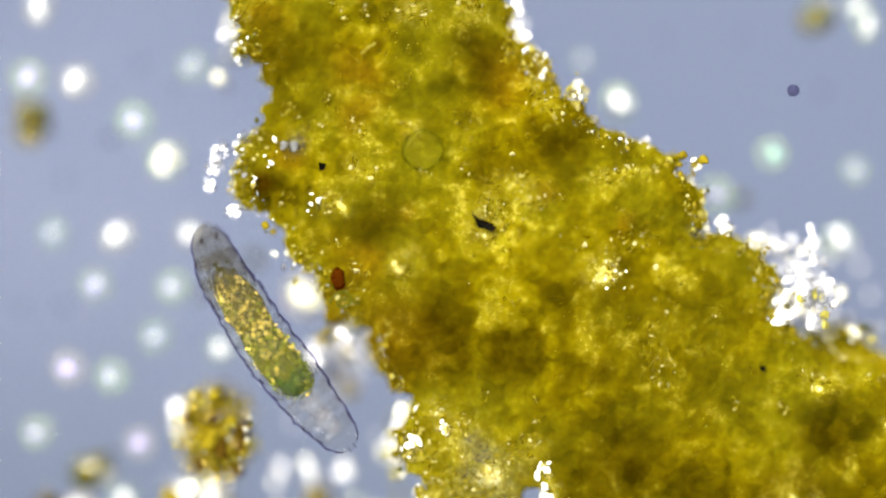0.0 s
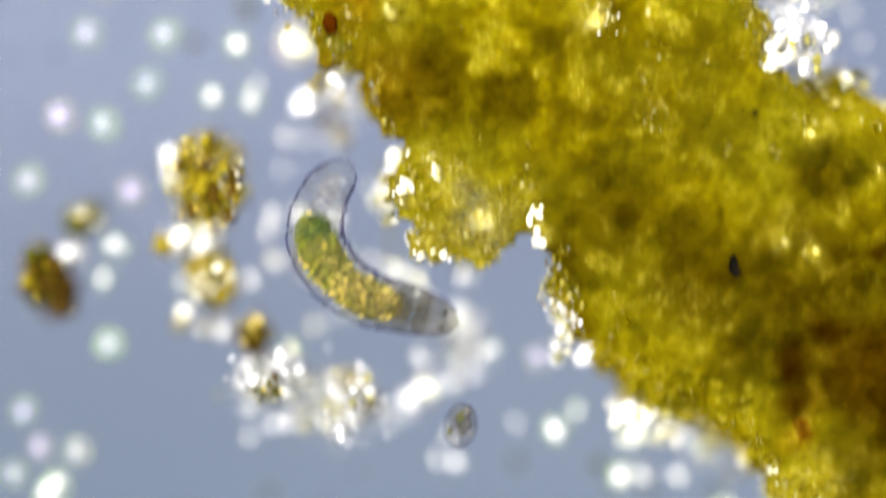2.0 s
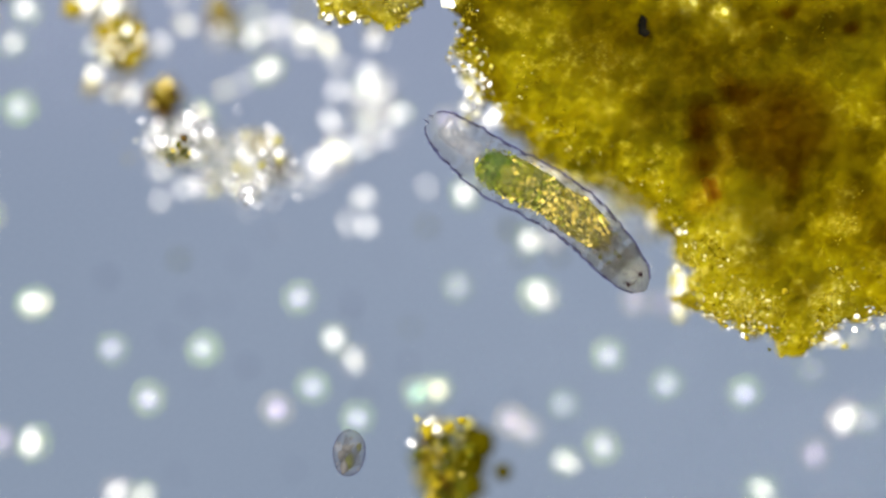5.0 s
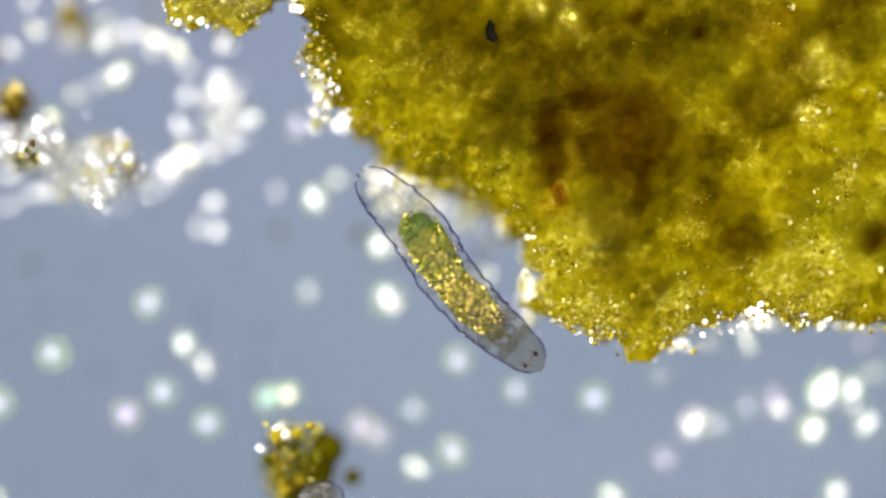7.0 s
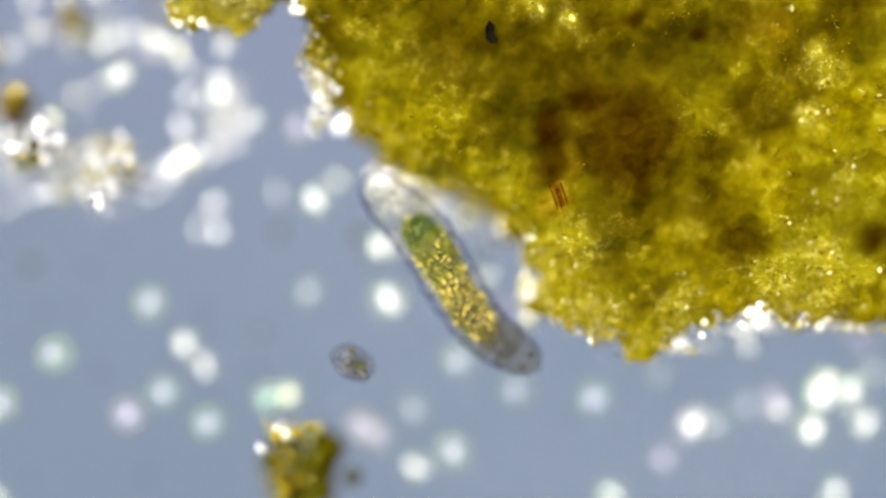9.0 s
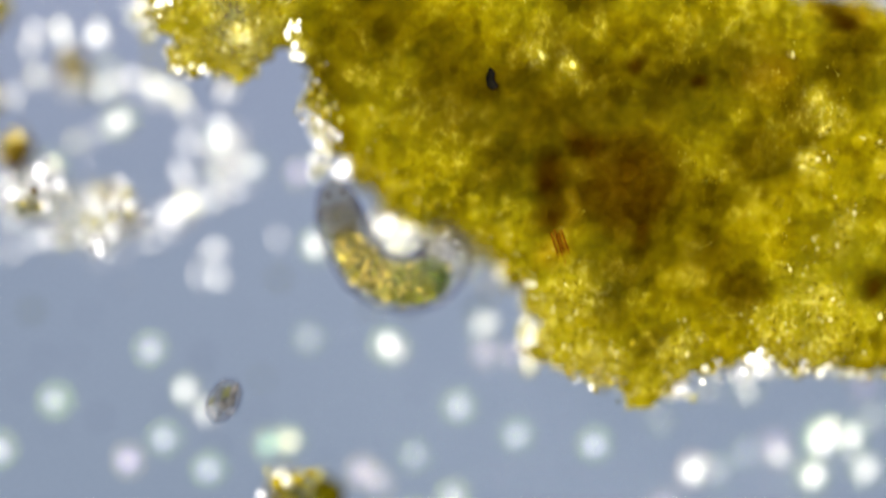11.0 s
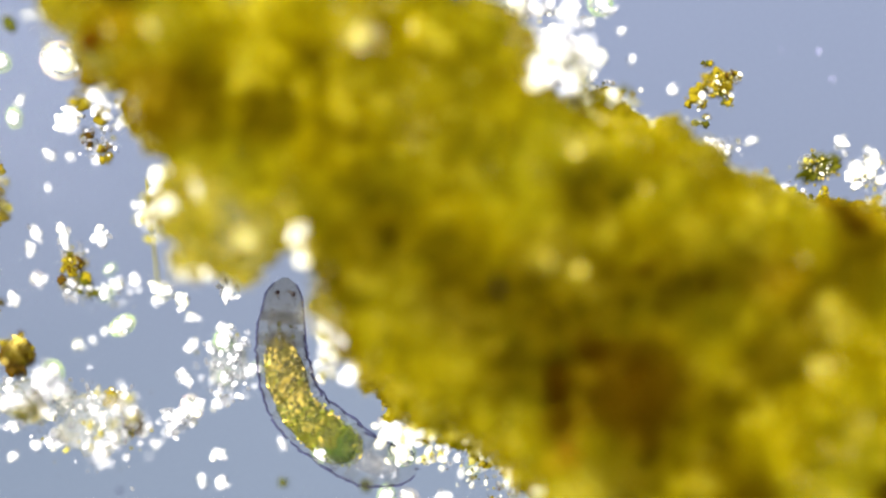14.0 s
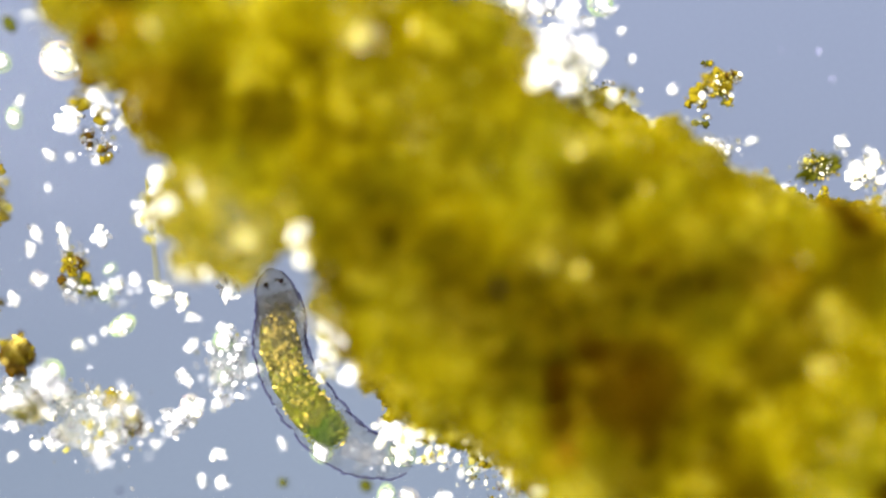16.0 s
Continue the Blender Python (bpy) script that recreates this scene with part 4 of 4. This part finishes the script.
SPINE_F = [
    (8.9, 444, 865, (965, 640), (885, 595), (840, 555), (795, 490), (750, 418), (695, 360), (645, 315)),
    (9.3, 444, 865, (860, 660), (830, 605), (810, 550), (785, 485), (745, 415), (690, 365), (650, 320)),
    (9.7, 444, 865, (740, 600), (735, 545), (750, 490), (765, 430), (735, 375), (685, 355), (650, 330)),
    (10.2, 444, 865, (620, 460), (635, 420), (670, 430), (715, 450), (745, 415), (725, 370), (685, 350))]
SPINE_G = [
    (10.8, 445, 865, (600, 310), (612, 350), (645, 385), (695, 420), (755, 415), (785, 370), (750, 330)),
    (11.0, 443, 782, (590, 335), (605, 400), (638, 465), (690, 500), (755, 495), (790, 450), (755, 405)),
    (11.5, 435, 592, (545, 440), (568, 530), (608, 605), (660, 650), (728, 677), (780, 665), (800, 620)),
    (12.0, 434, 500, (508, 512), (530, 608), (580, 665), (640, 715), (712, 745), (760, 760), (800, 740))]
SPINE_H = [
    (12.5, 434, 454, (488, 545), (522, 642), (560, 690), (612, 740), (685, 775), (740, 795), (795, 775)),
    (13.0, 434, 439, (472, 535), (505, 640), (540, 685), (585, 735), (645, 780), (705, 815), (768, 808)),
    (13.5, 434, 428, (447, 525), (492, 640), (525, 685), (565, 730), (622, 778), (675, 822), (748, 830)),
    (14.0, 432, 419, (505, 500), (497, 600), (505, 660), (530, 725), (600, 785), (660, 820), (745, 825))]
SPINE_I = [
    (14.5, 432, 419, (530, 510), (510, 600), (508, 650), (532, 720), (590, 780), (655, 825), (745, 830)),
    (15.0, 432, 419, (525, 508), (518, 605), (520, 660), (545, 725), (597, 780), (655, 822), (745, 830)),
    (15.5, 432, 419, (505, 505), (508, 585), (505, 630), (530, 695), (585, 768), (650, 812), (742, 825)),
    (16.0, 432, 419, (480, 492), (497, 560), (495, 605), (515, 670), (575, 755), (640, 802), (740, 822))]
SPINE = SPINE_A + SPINE_B + SPINE_C + SPINE_D + SPINE_E + SPINE_F + SPINE_G + SPINE_H + SPINE_I
DEPTH = [(0, .13), (3, .125), (7.4, .123), (8.0, .088), (8.5, .122), (10, .10), (11, .104), (11.5, .096), (11.75, .066), (12, .043), (16, .042)]
STATIONS = [.30, .80, 1.25, 1.70, 2.15, 2.60, 3.05, 3.50, 3.95, 4.40, 4.85, 5.25, 5.62]
RADIUS = [(0, .026), (.3, .039), (.8, .043), (1.3, .045), (2, .048), (3, .051), (4, .051), (4.8, .047), (5.4, .038), (6, .024)]


def curve_at(points, u):
    """A smooth line through the points, at u in steps of one from point to point."""
    p = np.vstack([2 * points[0] - points[1], points, 2 * points[-1] - points[-2]])
    i = min(int(u), len(points) - 2)
    s = u - i
    a, b, c, d = p[i:i + 4]
    return .5 * (2 * b + (c - a) * s + (2 * a - 5 * b + 4 * c - d) * s * s + (3 * b - a - 3 * c + d) * s ** 3)


TIMES = np.array([r[0] for r in SPINE])
LINES = np.array([[((x + r[1]) / 1000, -(y + r[2]) / 1000) for x, y in r[3:]] for r in SPINE])


def spine_at(t):
    """The middle line at t seconds, eased between the known lines."""
    i = int(np.clip(np.searchsorted(TIMES, t, "right") - 1, 0, len(TIMES) - 2))
    h = TIMES[i + 1] - TIMES[i]
    s = np.clip((t - TIMES[i]) / h, 0, 1)

    def slope(k):
        a, b = max(k - 1, 0), min(k + 1, len(TIMES) - 1)
        return (LINES[b] - LINES[a]) / (TIMES[b] - TIMES[a])
    return ((1 + 2 * s) * (1 - s) ** 2 * LINES[i] + s * (1 - s) ** 2 * h * slope(i) + s * s * (3 - 2 * s) * LINES[i + 1] + s * s * (s - 1) * h * slope(i + 1))


def body_ring(name, r, r2, length, cap, parent, key, seed):
    """One telescoping segment: an open barrel along x with a wavy dark outline tube on either side for the edge
    darkening; cap closes the front (1) or the end (-1).
    """
    bm = bmesh.new()
    n, m = 20, 9
    rows = []
    for i in range(m):
        s = i / (m - 1) * 2 - 1
        rad = (r + (r2 - r) * (s + 1) / 2)
        if cap and s * cap < 0:
            rad *= math.sqrt(max(.03, 1 - s * s * .97))
        else:
            rad *= 1 - .085 * s * s
        rows.append([bm.verts.new((-s * length / 2, rad * math.cos(a), rad * .8 * math.sin(a))) for a in (6.2832 * k / n for k in range(n))])
    for a, b in zip(rows, rows[1:]):
        for k in range(n):
            bm.faces.new((a[k], a[(k + 1) % n], b[(k + 1) % n], b[k]))
    # dark edge lines of the clear body, built as thin wavy tubes
    for side in (0, n // 2):
        ring0 = None
        for i in range(1, m - 1):
            c = rows[i][side].co
            w = .0023 * (1 + .5 * noise.noise((seed, i * .9, side)))
            o = Vector((0, .0042 * noise.noise((seed * 2.1, i * 1.9, side)), 0))
            ring = [bm.verts.new(c + o + Vector((0, w * math.cos(q), w * math.sin(q)))) for q in (0, 1.57, 3.14, 4.71)]
            if ring0:
                for k in range(4):
                    bm.faces.new((ring0[k], ring0[(k + 1) % 4], ring[(k + 1) % 4], ring[k])).material_index = 1
            ring0 = ring
    bm.normal_update()
    return part(name, bm, [key, "rim"], parent)


def gut_piece(parent, r, key, seed, grains):
    """A lump of gut with fine granules all over it."""
    part("gut_lump", blob_bm(r * (.84 if key == "green" else .90), (1.3 if key == "green" else 1.75, 1, .6), .20, 1.8, 3, seed), key, parent, "green stomach ball" if key == "green" else "olive-green gut contents" if key == "sap" else "golden granular gut contents")

    def pick(count):
        a0, q0 = rng.random(16) * 6.2832, np.sqrt(rng.random(16)) * .95
        which = rng.integers(16, size=count)
        a, q = a0[which] + .45 * rng.normal(size=count), np.clip(q0[which] + .17 * rng.normal(size=count), 0, 1.02)
        if key == "green":
            q = .30 + .72 * q
        q = np.where(rng.random(count) < .4, 1.0 - .13 * np.abs(rng.normal(size=count)), q)
        h = np.sqrt(np.clip(1 - q * q, 0, 1)) * (.75 + .35 * rng.random(count))
        return np.stack([r * 1.25 * q * np.cos(a), r * .94 * q * np.sin(a), r * .60 * h], 1)
    mats = ["lime", "olive", "lime", "green", "sap", "gut", "lime"] if key == "green" else ["spark", "gut", "amber", "spark", "spark", "gut", "glint", "gut", "flake", "lime"]
    if key == "sap":
        mats = ["lime", "gut", "spark", "lime", "flake", "sap", "olive", "spark"]
    crumbs("gut_granules", grains * 4, mats, (.0004, .0020 if key == "green" else .0026), pick, parent, "fine yellow gut granules")
    crumbs("gut_glints", 9 if key == "green" else 22, ["spark", "flake", "lime"], (.0014, .0042), pick, parent, "bright golden granules")


def rotifer():
    ob = thing("rotifer", 0, 0, 0, "transparent rotifer with golden gut, green stomach and two eyespots", "rotifer")
    us, rs = zip(*RADIUS)
    pieces = []
    for i, u in enumerate(STATIONS):
        r, r2 = np.interp(u - .3, us, rs), np.interp(u + .3, us, rs)
        last = len(STATIONS) - 1
        name = "head" if i == 0 else "neck" if i < 3 else "foot" if i > 9 else "trunk_segment"
        seg = body_ring(name, r, r2, .061 if i else .080, 1 if i == 0 else -1 if i == last else 0, ob, "head" if i < 1 else "neck" if i < 3 else "wall", i)
        if i == 0:
            for y in (-.016, .012):
                e = part("eyespot", blob_bm(.0050, (1, .9, .8), .2, 2, 2, 3), "eye", seg, "dark red eyespot")
                e.location = (.012, y, .010)
            crumbs("head_granules", 150, ["haze", "clear", "haze", "tissue", "haze"], (.0006, .0030), lambda k: (rng.random((k, 3)) - .5) * (.05, .044, .02) + (-.008, 0, .008), seg, "grey granular tissue")
        if i in (1, 2):
            part("mastax", blob_bm(.025, (1.1, .95, .7), .6, 2.6, 3, i), "haze", seg, "grey folded jaw organ")
            crumbs("neck_granules", 110, ["tissue", "clear", "haze", "olive", "haze"], (.0006, .0036), lambda k: (rng.random((k, 3)) - .5) * (.06, .06, .02) + (0, 0, .014), seg, "grey granular tissue")
        if 3 <= i <= 7:
            gut_piece(seg, .035 + .003 * math.sin(i * 2.0) + .0012 * (i - 3), "gut" if i < 6 else "sap", i, 200)
        if i in (6, 7):
            core_piece = part("gut_lump", blob_bm(.009 + .004 * (i - 6), (1.7, .8, .4), .5, 2.2, 3, i + .6), "green", seg, "dark green streak in the gut")
            core_piece.location = (0, .004 * (i - 6), .014)
        if i == 8:
            gut_piece(seg, .040, "green", 8, 260)
        if i in (10, 11):
            e = part("bladder", blob_bm(.022, (1.2, .8, .7), .45, 2.2, 2, i + 3), "organ", seg, "clear folded bladder")
            crumbs("foot_flecks", 110, ["clear", "white", "clear", "clear", "tissue"], (.0004, .0015), lambda k: (rng.random((k, 3)) - .5) * (.05, .05, .02) + (0, 0, .02), seg, "tiny bright flecks")
        if 3 <= i <= 9:
            crumbs("body_granules", 36, ["clear", "tissue", "clear"], (.0005, .0019), lambda k: (rng.random((k, 3)) - .5) * (.05, .084, .01) + (0, 0, .004), seg, "fine grey granules in the clear body")
        if i == last:
            for y in (-.006, .006):
                bm = bmesh.new()
                bmesh.ops.create_cone(bm, cap_ends=True, segments=8, radius1=.0016, radius2=.0004, depth=.012, matrix=pose(-.028, y, 0, 0, -90, 0))
                part("toe", bm, "rim", seg, "thin pointed toe")
        pieces.append(seg)
    return ob, pieces


animal, segments = rotifer()


def small_animal():
    ob = thing("small_animal", .9, -1.2, .1, "small grey translucent oval animal swimming over the slide", "animal")
    part("shell", blob_bm(.036, (1.15, .8, .7), .12, 1.5, 3, 2), "grey", ob)
    for i in range(12):
        a, q = i * 2.4, .006 + .0019 * i
        e = part("organ", blob_bm(.006 + .005 * ((i * 7) % 5) / 4, (1.3, .8, .6), .6, 2, 2, i + .3), ("tissue", "grey", "grey", "tissue", "moss", "organ")[i % 6], ob)
        e.location = (q * 1.1 * math.cos(a), q * .75 * math.sin(a), .012)
    crumbs("body_granules", 120, ["tissue", "clear", "tissue", "tissue"], (.0005, .0022), lambda k: (rng.random((k, 3)) - .5) * (.060, .042, .006) + (0, 0, .016), ob, "grey granular tissue")
    # darkened edge of the clear body, built as an outline hoop
    bm = bmesh.new()
    bmesh.ops.create_circle(bm, segments=28, radius=.035)
    bmesh.ops.scale(bm, vec=(1.15, .8, 1), verts=bm.verts)
    path = [v.co.copy() for v in bm.verts]
    bm.free()
    bm = bmesh.new()
    rings = []
    for i, c in enumerate(path):
        d = c.normalized()
        rings.append([bm.verts.new(c + d * .0014 * math.cos(q) + Vector((0, 0, .0014 * math.sin(q)))) for q in (0, 1.57, 3.14, 4.71)])
    for a, b in zip(rings, rings[1:] + rings[:1]):
        for k in range(4):
            bm.faces.new((a[k], a[(k + 1) % 4], b[(k + 1) % 4], b[k]))
    part("rim", bm, "rim", ob)
    return ob


swimmer = small_animal()
SWIM = [(0, 1000, 1000, .10, 0), (1.2, 960, 985, .10, -40), (1.6, 923, 998, .10, -80), (2.0, 829, 1207, .11, -100), (2.5, 842, 1272, .125, -20), (3.0, 806, 1369, .125, 60), (4.2, 760, 1560, .12, 80),
        (5.3, 800, 1712, .12, 88), (5.5, 798, 1728, .12, 85), (5.9, 835, 1736, .12, 40), (6.2, 902, 1727, .12, 5), (7.2, 1036, 1750, .12, 10), (7.5, 1075, 1745, .12, 35), (7.8, 1092, 1725, .12, 60), (8.1, 1094, 1679, .12, 82),
        (8.3, 1093, 1645, .125, 90), (8.5, 1089, 1608, .125, 97), (8.7, 1084, 1566, .125, 120), (9.8, 980, 1430, .12, 180), (10.8, 860, 1456, .13, 225), (11.0, 838, 1492, .13, 240), (11.2, 791, 1552, .12, 230),
        (11.6, 720, 1680, .10, 240), (13, 500, 1900, .08, 230), (16, 300, 2100, .08, 230)]


def motions():
    times = [i * .1 for i in range(161)]
    zt, zv = zip(*DEPTH)
    rows, parts = [], [[] for _ in segments]
    old = [None] * len(segments)
    for t in times:
        line = spine_at(t)
        mid = curve_at(line, 3.0)
        z = float(np.interp(t, zt, zv))
        rows.append((t, pose(mid[0], mid[1], z)))
        for k, u in enumerate(STATIONS):
            p = curve_at(line, u)
            ahead, back = curve_at(line, max(u - .25, 0)), curve_at(line, min(u + .25, 5.999))
            a = math.degrees(math.atan2(ahead[1] - back[1], ahead[0] - back[0]))
            parts[k].append((t, pose(p[0] - mid[0], p[1] - mid[1], 0, 0, 0, a)))
    walk(animal, rows)
    for seg, r in zip(segments, parts):
        walk(seg, r)
    walk(swimmer, [(t, pose(x / 1000, -y / 1000, z, 0, 0, a)) for t, x, y, z, a in SWIM])


motions()
